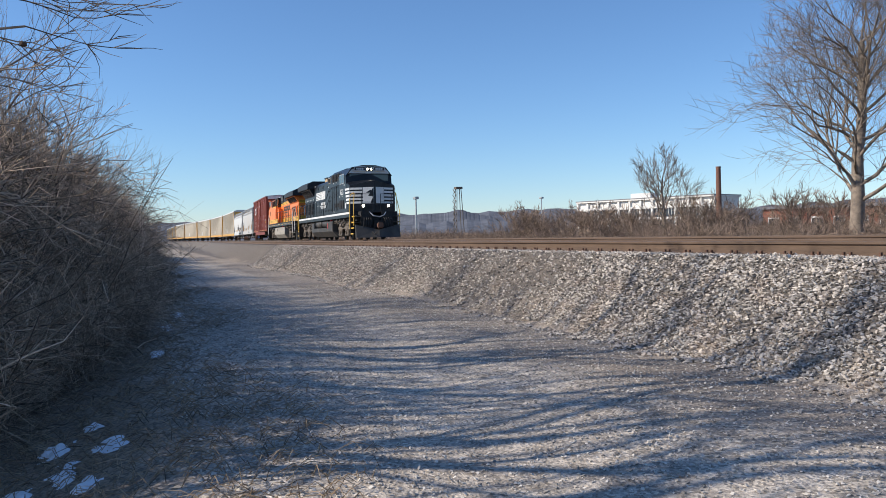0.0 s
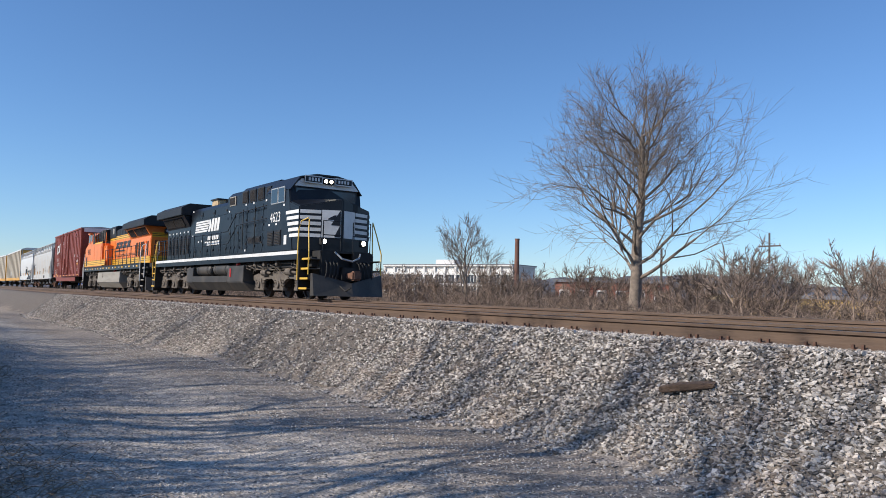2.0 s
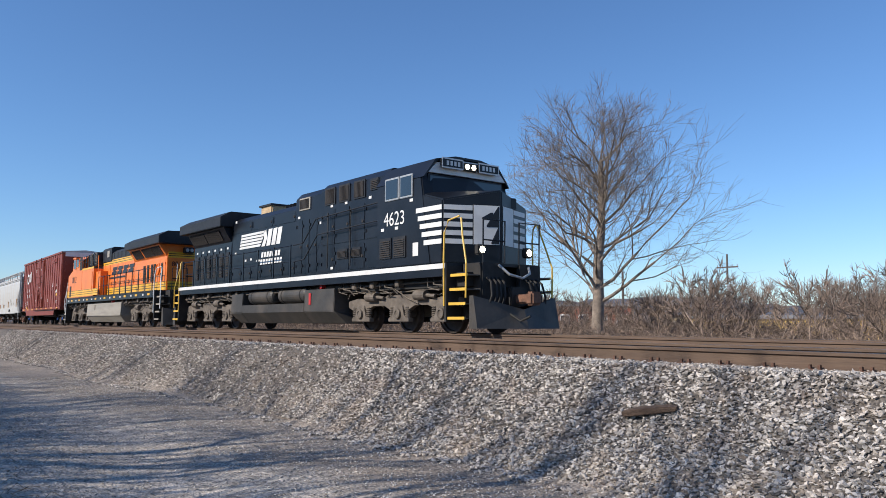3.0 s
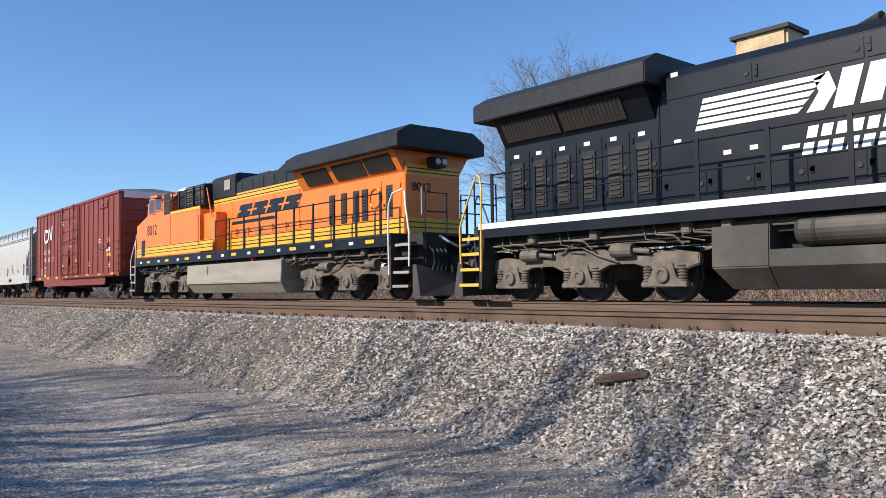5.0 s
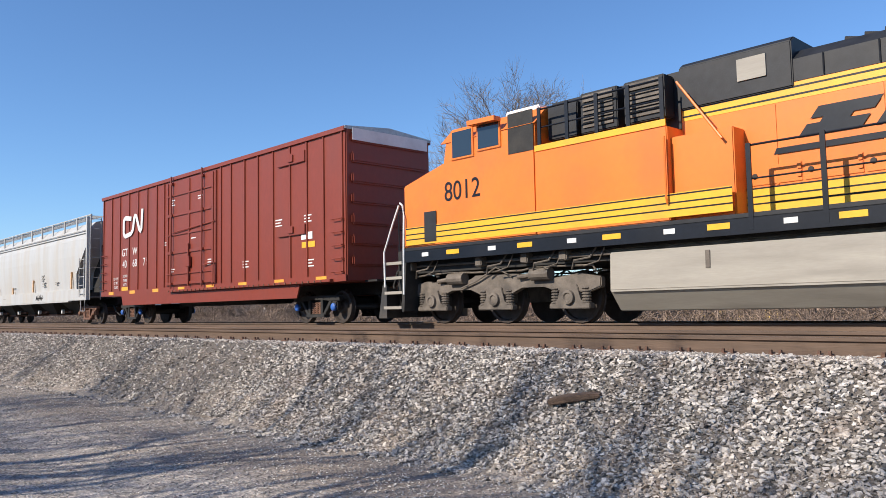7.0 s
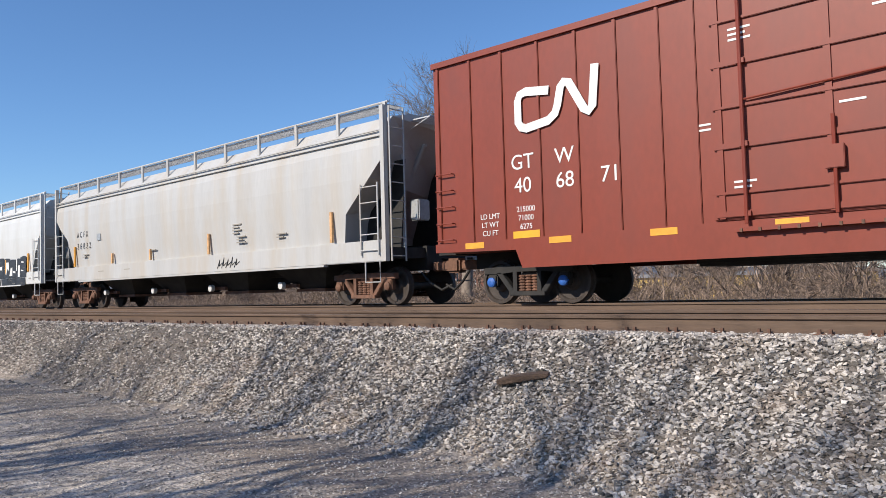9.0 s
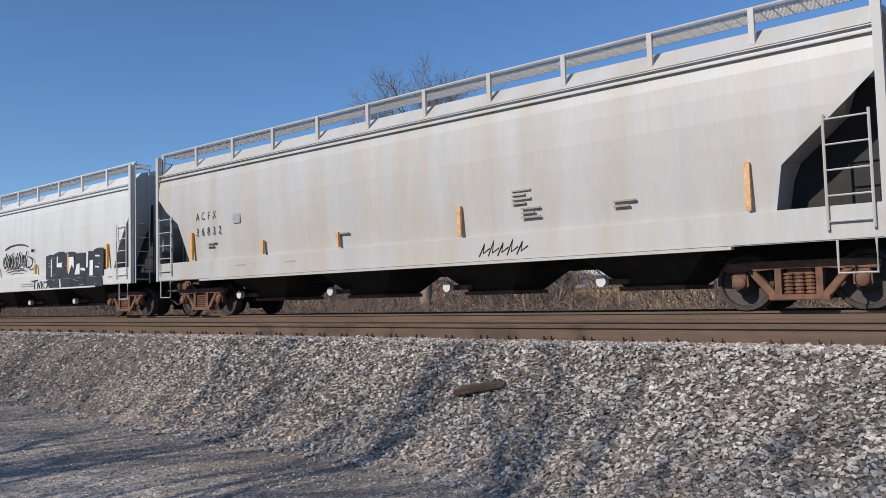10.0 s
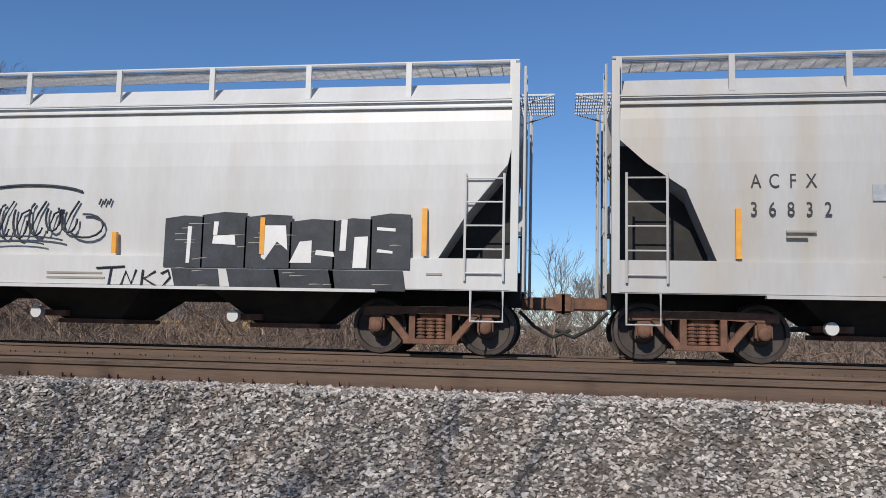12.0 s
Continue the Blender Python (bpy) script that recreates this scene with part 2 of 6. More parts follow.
def tube(bm, pts, r, seg=6, r_end=None):
    pts = [Vector(q) for q in pts]
    rings = []
    for i, q in enumerate(pts):
        d = (pts[min(i + 1, len(pts) - 1)] - pts[max(i - 1, 0)]).normalized()
        up = Vector((0, 0, 1)) if abs(d.z) < 0.9 else Vector((1, 0, 0))
        a = d.cross(up).normalized()
        c = d.cross(a)
        rr = r if r_end is None else r + (r_end - r) * i / (len(pts) - 1)
        rings.append([bm.verts.new(q + (a * math.cos(k * math.tau / seg) + c * math.sin(k * math.tau / seg)) * rr) for k in range(seg)])
    for s, e in zip(rings[:-1], rings[1:]):
        for k in range(seg):
            bm.faces.new((s[k], s[(k + 1) % seg], e[(k + 1) % seg], e[k]))
    bm.faces.new(rings[0][::-1])
    bm.faces.new(rings[-1])
    return bm


def lathe_y(bm, cx, cz, profile, seg=24):
    """A turned body about the line along y through (cx, cz); profile: (y, radius)."""
    rings = [[bm.verts.new((cx + r * math.cos(k * math.tau / seg), y, cz + r * math.sin(k * math.tau / seg))) for k in range(seg)] for y, r in profile]
    for s, e in zip(rings[:-1], rings[1:]):
        for k in range(seg):
            bm.faces.new((s[k], s[(k + 1) % seg], e[(k + 1) % seg], e[k]))
    bm.faces.new(rings[0][::-1])
    bm.faces.new(rings[-1])
    return bm


def coil(bm, x, y, z0, z1, r, n=6, seg=10):
    """A coil spring as one ribbed body."""
    prof = []
    for j in range(n):
        a = z0 + (z1 - z0) * j / n
        h = (z1 - z0) / n
        prof += [(a, r * 0.72), (a + h * 0.25, r), (a + h * 0.6, r), (a + h * 0.85, r * 0.72)]
    rings = [[bm.verts.new((x + q * math.cos(k * math.tau / seg), y + q * math.sin(k * math.tau / seg), z)) for k in range(seg)] for z, q in prof]
    for s, e in zip(rings[:-1], rings[1:]):
        for k in range(seg):
            bm.faces.new((s[k], s[(k + 1) % seg], e[(k + 1) % seg], e[k]))
    bm.faces.new(rings[0][::-1]), bm.faces.new(rings[-1])
    return bm


def text(body, size, parent, m, material="white", name="lettering", space=1.0, shear=0.0, width=1.0):
    cu = bpy.data.curves.new(name, "FONT")
    cu.body, cu.size, cu.extrude, cu.align_x, cu.space_character, cu.shear = body, size, 0.003, "CENTER", space, shear
    tmp = bpy.data.objects.new("tmp", cu)
    me = bpy.data.meshes.new_from_object(tmp)
    bpy.data.objects.remove(tmp)
    me.materials.append(M[material])
    ob = new(name, me)
    ob.parent = parent
    ob.matrix_basis = m @ Matrix.Diagonal((width, 1, 1, 1))
    return ob


def side_pose(x, y, z, s):
    """A pose on the side s (-1 or 1) of a vehicle: lettering that reads from outside."""
    return pose(x, y, z, 90, 0, 0 if s < 0 else 180)


def raw_mesh(name, verts, faces, material):
    me = bpy.data.meshes.new(name)
    me.from_pydata(verts, [], faces)
    me.materials.append(M[material])
    me.update()
    return me


# ---- large structure ----
def ground_height(x, y):
    yy = y - bend(x)
    edge = 5.8 + 0.22 * math.sin(x * 0.35) + 0.06 * math.sin(x * 0.9 + 1)
    top = RAIL_Z - 0.2
    if yy < edge:
        z = 0.035 * math.sin(x * 0.6 + yy) + 0.02 * math.sin(yy * 2.3 + x * 0.2) - (0.25 * min(1.5, max(0.0, 0.2 - yy)) if yy < 0.2 else 0)
    elif yy < 7.25:
        k = (yy - edge) / (7.25 - edge)
        z = top * (k ** 1.1)
    elif yy < 15.2:
        z = top
    else:
        z = max(-0.8, top - (yy - 15.2) * 0.45)
    return z


def build_ground():
    xs = [-3000, -1200, -600, -400] + [-330 + 6 * i for i in range(45)] + [-60 + 0.5 * i for i in range(160)] + [20 + 5 * i for i in range(12)] + [120, 300, 900, 3000]
    ys = [-3000, -900, -300, -100, -40, -20, -10] + [-6 + 0.5 * i for i in range(22)] + [5 + 0.25 * i for i in range(14)] + [8.5, 10, 12, 14, 15.2, 16, 17, 18, 20, 23, 28, 40, 70, 150, 400, 1200, 3000]
    verts = [(x, y + (bend(x) if -45 < y < 45 else 0), ground_height(x, y + (bend(x) if -45 < y < 45 else 0))) for x in xs for y in ys]
    n = len(ys)
    faces = [(i * n + j, (i + 1) * n + j, (i + 1) * n + j + 1, i * n + j + 1) for i in range(len(xs) - 1) for j in range(n - 1)]
    me = raw_mesh("ground", verts, faces, "ground")
    me.polygons.foreach_set("use_smooth", [True] * len(faces))
    tagged(new("ground", me), "grey gravel road, grassy verge and railway embankment", "ground", kind="structure")


build_ground()


def rail_profile(bm, line, dy, z, xs):
    out = [(-0.07, -0.18), (0.07, -0.18), (0.07, -0.168), (0.012, -0.14), (0.01, -0.045), (0.036, -0.035), (0.036, -0.008), (0.028, 0), (-0.028, 0), (-0.036, -0.008), (-0.036, -0.035), (-0.01, -0.045), (-0.012, -0.14), (-0.07, -0.168)]
    rings = [[bm.verts.new((x, line(x) + dy + a, z + c)) for a, c in out] for x in xs]
    for s, e in zip(rings[:-1], rings[1:]):
        for k in range(len(out)):
            bm.faces.new((s[k], s[(k + 1) % len(out)], e[(k + 1) % len(out)], e[k]))
    return bm


def build_track(line, label):
    tr = tagged(new("railway_track"), label, "railway track", "double track", "structure")
    xs = [-420 + 10 * i for i in range(38)] + [-46 + 2 * i for i in range(25)] + [4 + 8 * i for i in range(15)]
    for s in (-1, 1):
        part("rail", rail_profile(bmesh.new(), line, s * 0.7525, RAIL_Z, xs), "rail", tr, "rusty brown steel rail")
        bm = bmesh.new()
        for x0, x1 in zip(xs[:-1], xs[1:]):
            q = [bm.verts.new((x, line(x) + s * 0.7525 + d, RAIL_Z + 0.0015)) for x, d in ((x0, -0.022), (x1, -0.022), (x1, 0.022), (x0, 0.022))]
            bm.faces.new(q)
        part("rail_head", bm, "railtop", tr, "polished running surface")
    tie = B(-0.115, 0.115, -1.3, 1.3, -0.2, 0, bevel=0.012)
    first = part("tie", tie, "tie", tr, m=pose(-45, line(-45), RAIL_Z - 0.185))
    plate = bmesh.new()
    for s in (-1, 1):
        box(plate, -0.09, 0.09, s * 0.7525 - 0.16, s * 0.7525 + 0.16, 0.0, 0.018)
        for d in (-0.1, 0.1):
            for e in (-0.05, 0.05):
                box(plate, e - 0.014, e + 0.014, s * 0.7525 + d - 0.016, s * 0.7525 + d + 0.016, 0.018, 0.06)
    p0 = part("tie_plate", plate, "rust", tr, m=pose(-45, line(-45), RAIL_Z - 0.186))
    for i in range(1, 135):
        x = -45 + i * 0.5 + random.uniform(-0.03, 0.03)
        for o, z in ((first, RAIL_Z - 0.185), (p0, RAIL_Z - 0.186)):
            c = o.copy()
            scene.collection.objects.link(c)
            c.matrix_basis = pose(x, line(x), z, 0, 0, random.uniform(-1.5, 1.5))
    return tr


build_track(lambda x: NEAR_Y + bend(x), "empty track with rusty rails on wooden ties in pale ballast")
build_track(far_line, "track with rusty rails carrying the freight train")


# ---- railway vehicles: x ahead, origin at rail height in the middle ----
def wheelset(parent, x, r, material="wheel", hub=None):
    bm = bmesh.new()
    for s in (-1, 1):
        lathe_y(bm, 0, 0, [(s * 0.68, r + 0.025), (s * 0.71, r + 0.02), (s * 0.715, r), (s * 0.82, r - 0.008), (s * 0.825, r - 0.07), (s * 0.775, r - 0.09), (s * 0.765, r * 0.45), (s * 0.84, r * 0.36), (s * 0.84, 0.08)])
    lathe_y(bm, 0, 0, [(-1.0, 0.08), (1.0, 0.08)], 12)
    w = part("wheelset", bm, material, parent, "worn steel wheels on an axle", pose(x, 0, r))
    WHEELS.append((w, r))
    return w


WHEELS = []


def freight_truck(parent, x, frame_mat="rust", hub="rust"):
    """A two-axle truck with cast side frames, springs and bearing caps."""
    r = 0.457
    tr = part("truck_bolster", B(-0.2, 0.2, -0.98, 0.98, 0.36, 0.72, bevel=0.03), frame_mat, parent, "freight truck", pose(x, 0, 0))
    for s in (-1, 1):
        bm = prism(bmesh.new(), [(-1.12, 0.62), (-1.12, 0.76), (-0.6, 0.78), (0.6, 0.78), (1.12, 0.76), (1.12, 0.62), (0.66, 0.63), (0.30, 0.66), (-0.30, 0.66), (-0.66, 0.63)], s * 0.93, s * 1.07, bevel=0.015)
        prism(bm, [(0.66, 0.66), (0.80, 0.66), (0.42, 0.20), (0.27, 0.20)], s * 0.93, s * 1.07, bevel=0.012)
        prism(bm, [(-0.66, 0.66), (-0.80, 0.66), (-0.42, 0.20), (-0.27, 0.20)], s * 0.93, s * 1.07, bevel=0.012)
        box(bm, -0.44, 0.44, s * 0.90, s * 1.10, 0.17, 0.26, bevel=0.01)
        for d in (-1, 1):
            box(bm, d * 0.30 - 0.05, d * 0.30 + 0.05, s * 0.93, s * 1.08, 0.26, 0.66)
        part("side_frame", bm, frame_mat, tr, "cast steel side frame")
        for k in range(-1, 2):
            part("spring", coil(bmesh.new(), k * 0.16, s * 1.0, 0.26, 0.6, 0.078), "rust", tr, "rusty coil spring")
        for d in (-1, 1):
            bm = B(d * 0.889 - 0.13, d * 0.889 + 0.13, s * 0.93, s * 1.09, 0.36, 0.62, bevel=0.03)
            part("bearing_adapter", bm, frame_mat, tr)
            bm = lathe_y(bmesh.new(), d * 0.889, r, [(s * 1.05, 0.105), (s * 1.13, 0.1), (s * 1.15, 0.07), (s * 1.16, 0.03)], 16)
            part("bearing_cap", bm, hub, tr)
    for d in (-1, 1):
        wheelset(tr, d * 0.889, r)
    return tr


def loco_truck(parent, x):
    """A three-axle locomotive truck."""
    r = 0.53
    tr = part("truck_bolster", B(-0.3, 0.3, -0.95, 0.95, 0.45, 0.85, bevel=0.03), "steel", parent, "three-axle locomotive truck", pose(x, 0, 0))
    ax = (-2.0, 0.0, 2.0)
    for s in (-1, 1):
        out = [(-2.75, 0.72), (-2.75, 0.92), (-2.2, 1.0), (-1.5, 0.92), (-0.9, 0.92), (-0.6, 1.08), (0.6, 1.08), (0.9, 0.92), (1.5, 0.92), (2.2, 1.0), (2.75, 0.92), (2.75, 0.72), (2.45, 0.62), (1.6, 0.66), (1.35, 0.78), (0.75, 0.78), (0.45, 0.62), (-0.45, 0.62), (-0.75, 0.78), (-1.35, 0.78), (-1.6, 0.66), (-2.45, 0.62)]
        part("side_frame", prism(bmesh.new(), out, s * 1.0, s * 1.16, bevel=0.02), "steel", tr, "dusty cast side frame")
        for a in ax:
            bm = prism(bmesh.new(), [(a - 0.5, 0.30), (a - 0.5, 0.40), (a - 0.28, 0.46), (a - 0.2, 0.78), (a + 0.2, 0.78), (a + 0.28, 0.46), (a + 0.5, 0.40), (a + 0.5, 0.30)], s * 1.02, s * 1.2, bevel=0.015)
            part("journal_box", bm, "steel", tr)
            bm = lathe_y(bmesh.new(), a, r, [(s * 1.18, 0.15), (s * 1.26, 0.14), (s * 1.27, 0.09), (s * 1.245, 0.07)], 18)
            part("bearing_cap", bm, "steel", tr)
            for d in (-0.38, 0.38):
                part("spring", coil(bmesh.new(), a + d, s * 1.12, 0.40, 0.74, 0.1), "steel", tr)
        for a in (-1.3, 1.15):
            bm = bmesh.new()
            tube(bm, [(a - 0.28, s * 1.22, 1.02), (a + 0.22, s * 1.22, 1.02)], 0.13, 12)
            tube(bm, [(a + 0.2, s * 1.22, 1.02), (a + 0.6, s * 1.22, 0.98)], 0.05, 8)
            part("brake_cylinder", bm, "steel", tr)
        bm = bmesh.new()
        tube(bm, [(-2.7, s * 1.2, 1.0), (-2.6, s * 1.2, 1.14), (-1.2, s * 1.2, 1.18), (-0.8, s * 1.2, 1.12), (0.6, s * 1.2, 1.14), (1.4, s * 1.2, 1.18), (2.6, s * 1.2, 1.12)], 0.022, 6)
        tube(bm, [(-0.5, s * 1.2, 1.0), (-0.1, s * 1.24, 1.22), (0.5, s * 1.22, 0.95), (1.0, s * 1.22, 0.8)], 0.018, 6)
        part("brake_pipe", bm, "steel", tr)
    for a in ax:
        wheelset(tr, a, r)
    return tr


def coupler(parent, x, d):
    bm = bmesh.new()
    box(bm, min(x, x + d * 0.75), max(x, x + d * 0.75), -0.1, 0.1, 0.78, 1.0, bevel=0.03)
    box(bm, min(x + d * 0.55, x + d * 0.8), max(x + d * 0.55, x + d * 0.8), -0.2, 0.16, 0.72, 1.06, bevel=0.05)
    c = part("coupler", bm, "rust", parent, "rusty knuckle coupler")
    bm = bmesh.new()
    tube(bm, [(x, -0.45, 0.75), (x + d * 0.25, -0.42, 0.5), (x + d * 0.55, -0.35, 0.33), (x + d * 0.85, -0.3, 0.45)], 0.03, 8)
    part("air_hose", bm, "dark", parent, "black rubber air hose")
    return c


def sbox(s, x0, x1, y0, y1, z0, z1, bevel=0.0):
    """A box on side s: y0 and y1 count outwards from the middle."""
    return B(x0, x1, min(s * y0, s * y1), max(s * y0, s * y1), z0, z1, bevel=bevel)


def louvre_panel(ob, s, x0, x1, y, z0, z1, material, n=7, upright=False):
    """A framed intake with its slats."""
    lv = part("louvre_panel", sbox(s, x0, x1, y, y + 0.03, z0, z1, bevel=0.006), material, ob)
    for j in range(n):
        if upright:
            w = (x1 - x0 - 0.1) / n
            a = x0 + 0.05 + j * w
            part("louvre_slat", sbox(s, a, a + w * 0.55, y + 0.03, y + 0.05, z0 + 0.05, z1 - 0.05), "grille", lv)
        else:
            h = (z1 - z0 - 0.1) / n
            a = z0 + 0.05 + j * h
            part("louvre_slat", sbox(s, x0 + 0.05, x1 - 0.05, y + 0.03, y + 0.05, a, a + h * 0.5), "grille", lv)
    return lv


def door_row(ob, s, xs, y, z0, z1, material):
    """Flat hood doors with hinges and a latch, one between each pair of xs."""
    for a, c in zip(xs[:-1], xs[1:]):
        d = part("hood_door", sbox(s, a + 0.02, c - 0.02, y, y + 0.016, z0, z1, bevel=0.006), material, ob)
        bm = bmesh.new()
        for z in (z0 + 0.2, z1 - 0.25):
            box(bm, a + 0.03, a + 0.09, min(s * (y + 0.016), s * (y + 0.04)), max(s * (y + 0.016), s * (y + 0.04)), z, z + 0.1)
        part("hinge", bm, material, d)
        part("latch", lathe_y(bmesh.new(), c - 0.12, (z0 + z1) / 2, [(s * (y + 0.016), 0.05), (s * (y + 0.035), 0.045)], 10), "grille", d)


def radiator(ob, x0, x1, hw, edge, body, screens, z_low=3.5):
    """The flared radiator end: hood, sloping screens and the thick overhanging roof."""
    part("radiator_hood", B(x0 + 0.45, x1, -hw, hw, 1.8, 3.75, bevel=0.02), body, ob)
    part("radiator_core", B(x0 + 0.5, x1 - 0.05, -hw + 0.05, hw - 0.05, 3.75, 4.12), body, ob)
    for s in (-1, 1):
        out = [(s * (hw - 0.02), z_low), (s * (hw + 0.01), z_low), (s * 1.36, 4.06), (s * 1.36, 4.12), (s * 0.9, 4.12), (s * (hw - 0.02), 3.7)]
        part("radiator_flare", prism(bmesh.new(), out, x0 + 0.5, x1 - 0.1, axis="x"), body, ob)
        for a, c in screens:
            bm = bmesh.new()
            q = [(a, hw + 0.075, z_low + 0.1), (c, hw + 0.075, z_low + 0.1), (c, 1.325, 4.0), (a, 1.325, 4.0)]
            vs = [bm.verts.new((x, s * (y + 0.03), z - 0.015)) for x, y, z in q] + [bm.verts.new((x, s * (y - 0.02), z + 0.02)) for x, y, z in q]
            bm.faces.new(vs[:4]), bm.faces.new(vs[4:][::-1])
            for i in range(4):
                bm.faces.new((vs[i], vs[(i + 1) % 4], vs[4 + (i + 1) % 4], vs[4 + i]))
            sc = part("radiator_screen", bm, "grille", ob, "dark radiator screen")
            n = 16
            for j in range(1, n):
                x = a + (c - a) * j / n
                bm = tube(bmesh.new(), [(x, s * (hw + 0.11), z_low + 0.1), (x, s * 1.36, 3.98)], 0.008, 4)
                part("screen_bar", bm, "roofblack", sc)
    out = [(-1.56, 4.08), (-1.56, edge), (-1.12, 4.7), (1.12, 4.7), (1.56, edge), (1.56, 4.08)]
    part("radiator_roof", prism(bmesh.new(), out, x0, x1 + 0.05, axis="x", bevel=0.02), "roofblack", ob, "overhanging black radiator roof")
    for k in range(2):
        a = x0 + 1.0 + k * 2.0
        part("fan_cowl", tube(bmesh.new(), [(a, 0, 4.7), (a, 0, 4.76)], 0.8, 24), "roofblack", ob)


def cab_shell(ob, body, xr, xf, cw, roof_z, roof_mat):
    """The cab with its chamfered roof; xr and xf are its rear and its front at roof height."""
    out = [(-cw, 1.8), (-cw, 4.12), (-cw + 0.4, roof_z - 0.14), (-0.45, roof_z), (0.45, roof_z), (cw - 0.4, roof_z - 0.14), (cw, 4.12), (cw, 1.8)]
    bm = prism(bmesh.new(), out, xr, xf, axis="x")
    for v in bm.verts:
        if v.co.x > xf - 0.1 and v.co.z < 2.5:
            v.co.x += 0.45
    bmesh.ops.bevel(bm, geom=bm.edges[:], offset=0.03, segments=2, affect="EDGES")
    part("cab", bm, body, ob)
    out = [(-cw - 0.02, 4.1), (-cw + 0.39, roof_z - 0.1), (-0.45, roof_z + 0.04), (0.45, roof_z + 0.04), (cw - 0.39, roof_z - 0.1), (cw + 0.02, 4.1), (cw - 0.03, 4.1), (cw - 0.43, roof_z - 0.16), (0.4, roof_z - 0.02), (-0.4, roof_z - 0.02), (-cw + 0.43, roof_z - 0.16), (-cw + 0.03, 4.1)]
    part("cab_roof", prism(bmesh.new(), out, xr - 0.04, xf + 0.14, axis="x"), roof_mat, ob)


def wedge_nose(ob, body, x0, xs, xc, cw, z_side, z_mid, z_back):
    """The nose, a shallow wedge in plan with a ridge in the middle, its lid rising to the windshield."""
    bm = bmesh.new()
    plan = [(x0, -cw), (xs, -cw + 0.04), (xc, 0.0), (xs, cw - 0.04), (x0, cw)]
    tops = [z_back - 0.06, z_side, z_mid, z_side, z_back - 0.06]
    lo = [bm.verts.new((x, y, 1.8)) for x, y in plan]
    hi = [bm.verts.new((x, y, z)) for (x, y), z in zip(plan, tops)]
    back = bm.verts.new((x0, 0, z_back + 0.1))
    n = len(plan)
    bm.faces.new(lo)
    for i in range(n - 1):
        bm.faces.new((lo[i], lo[i + 1], hi[i + 1], hi[i]))
    bm.faces.new((lo[4], lo[0], hi[0], back, hi[4]))
    bm.faces.new((hi[0], hi[1], hi[2], back)), bm.faces.new((back, hi[2], hi[3], hi[4]))
    bmesh.ops.recalc_face_normals(bm, faces=bm.faces[:])
    bmesh.ops.bevel(bm, geom=bm.edges[:], offset=0.035, segments=2, affect="EDGES")
    part("nose", bm, body, ob)


def nose_slab(ob, name, p, q, y_sign, z0, z1, material, label="", thick=0.012, lift=0.004, slant=0.0):
    """A thin painted plate on an upright facet between the plan points p and q, on side y_sign."""
    d = Vector((q[0] - p[0], q[1] - p[1], 0)).normalized()
    nrm = Vector((-d.y, d.x, 0)) if (-d.y * 1 + 0) > 0 or d.x < 0 else Vector((d.y, -d.x, 0))
    if nrm.y > 0:
        nrm = -nrm
    bm = bmesh.new()
    vs = []
    for o in (lift, lift + thick):
        for (x, y), z in ((p, z0), (q, z0), (q, z1), (p, z1)):
            sh = slant * (1 if (x, y) == p else 0) * (z - z0)
            c = Vector((x - sh, y, z)) + nrm * o
            vs.append(bm.verts.new((c.x, c.y * (1 if y_sign < 0 else -1), c.z)))
    bm.faces.new(vs[:4][::-1]), bm.faces.new(vs[4:])
    for i in range(4):
        bm.faces.new((vs[i], vs[(i + 1) % 4], vs[4 + (i + 1) % 4], vs[4 + i]))
    return part(name, bm, material, ob, label)


def cab_windows(ob, wins, cw, frame_mat):
    for s in (-1, 1):
        for x0, x1, z0, z1 in wins:
            fr = part("window_frame", sbox(s, x0 - 0.05, x1 + 0.05, cw, cw + 0.03, z0 - 0.05, z1 + 0.05, bevel=0.01), frame_mat, ob)
            part("pane", sbox(s, x0, x1, cw + 0.031, cw + 0.036, z0, z1), "glass", fr, "dark cab window")


def lights(ob, xh, zh, xd, yd):
    bm = B(xh, xh + 0.1, -0.24, 0.24, zh - 0.11, zh + 0.11, bevel=0.02)
    hl = part("headlight", bm, "dark", ob)
    for s in (-1, 1):
        part("lens", lathe_y(bmesh.new(), 0, 0, [(0, 0.075), (0.02, 0.065)], 14), "lamp", hl, "lit headlight lens", pose(xh + 0.1, s * 0.115, zh, 0, 0, -90))
        lx = part("ditch_light", sbox(s, xd - 0.18, xd, yd - 0.13, yd + 0.13, 2.0, 2.26, bevel=0.03), "dark", ob)
        part("lens", lathe_y(bmesh.new(), 0, 0, [(0, 0.09), (0.02, 0.08)], 14), "lamp", lx, "lit ditch light", pose(xd + 0.001, s * yd, 2.13, 0, 0, -90))


def side_posts(ob, xs, s, h, material, y=1.52, deck=1.8):
    """Walkway handrail: two thin rails through flat posts."""
    bm = bmesh.new()
    tube(bm, [(x, s * y, deck + h) for x in (xs[0], xs[-1])], 0.02, 6)
    tube(bm, [(x, s * y, deck + h * 0.5) for x in (xs[0], xs[-1])], 0.016, 6)
    part("handrail", bm, material, ob)
    for x in xs:
        part("handrail_post", sbox(s, x - 0.04, x + 0.04, y + 0.02, y + 0.05, deck - 0.28, deck + h + 0.03), material, ob)


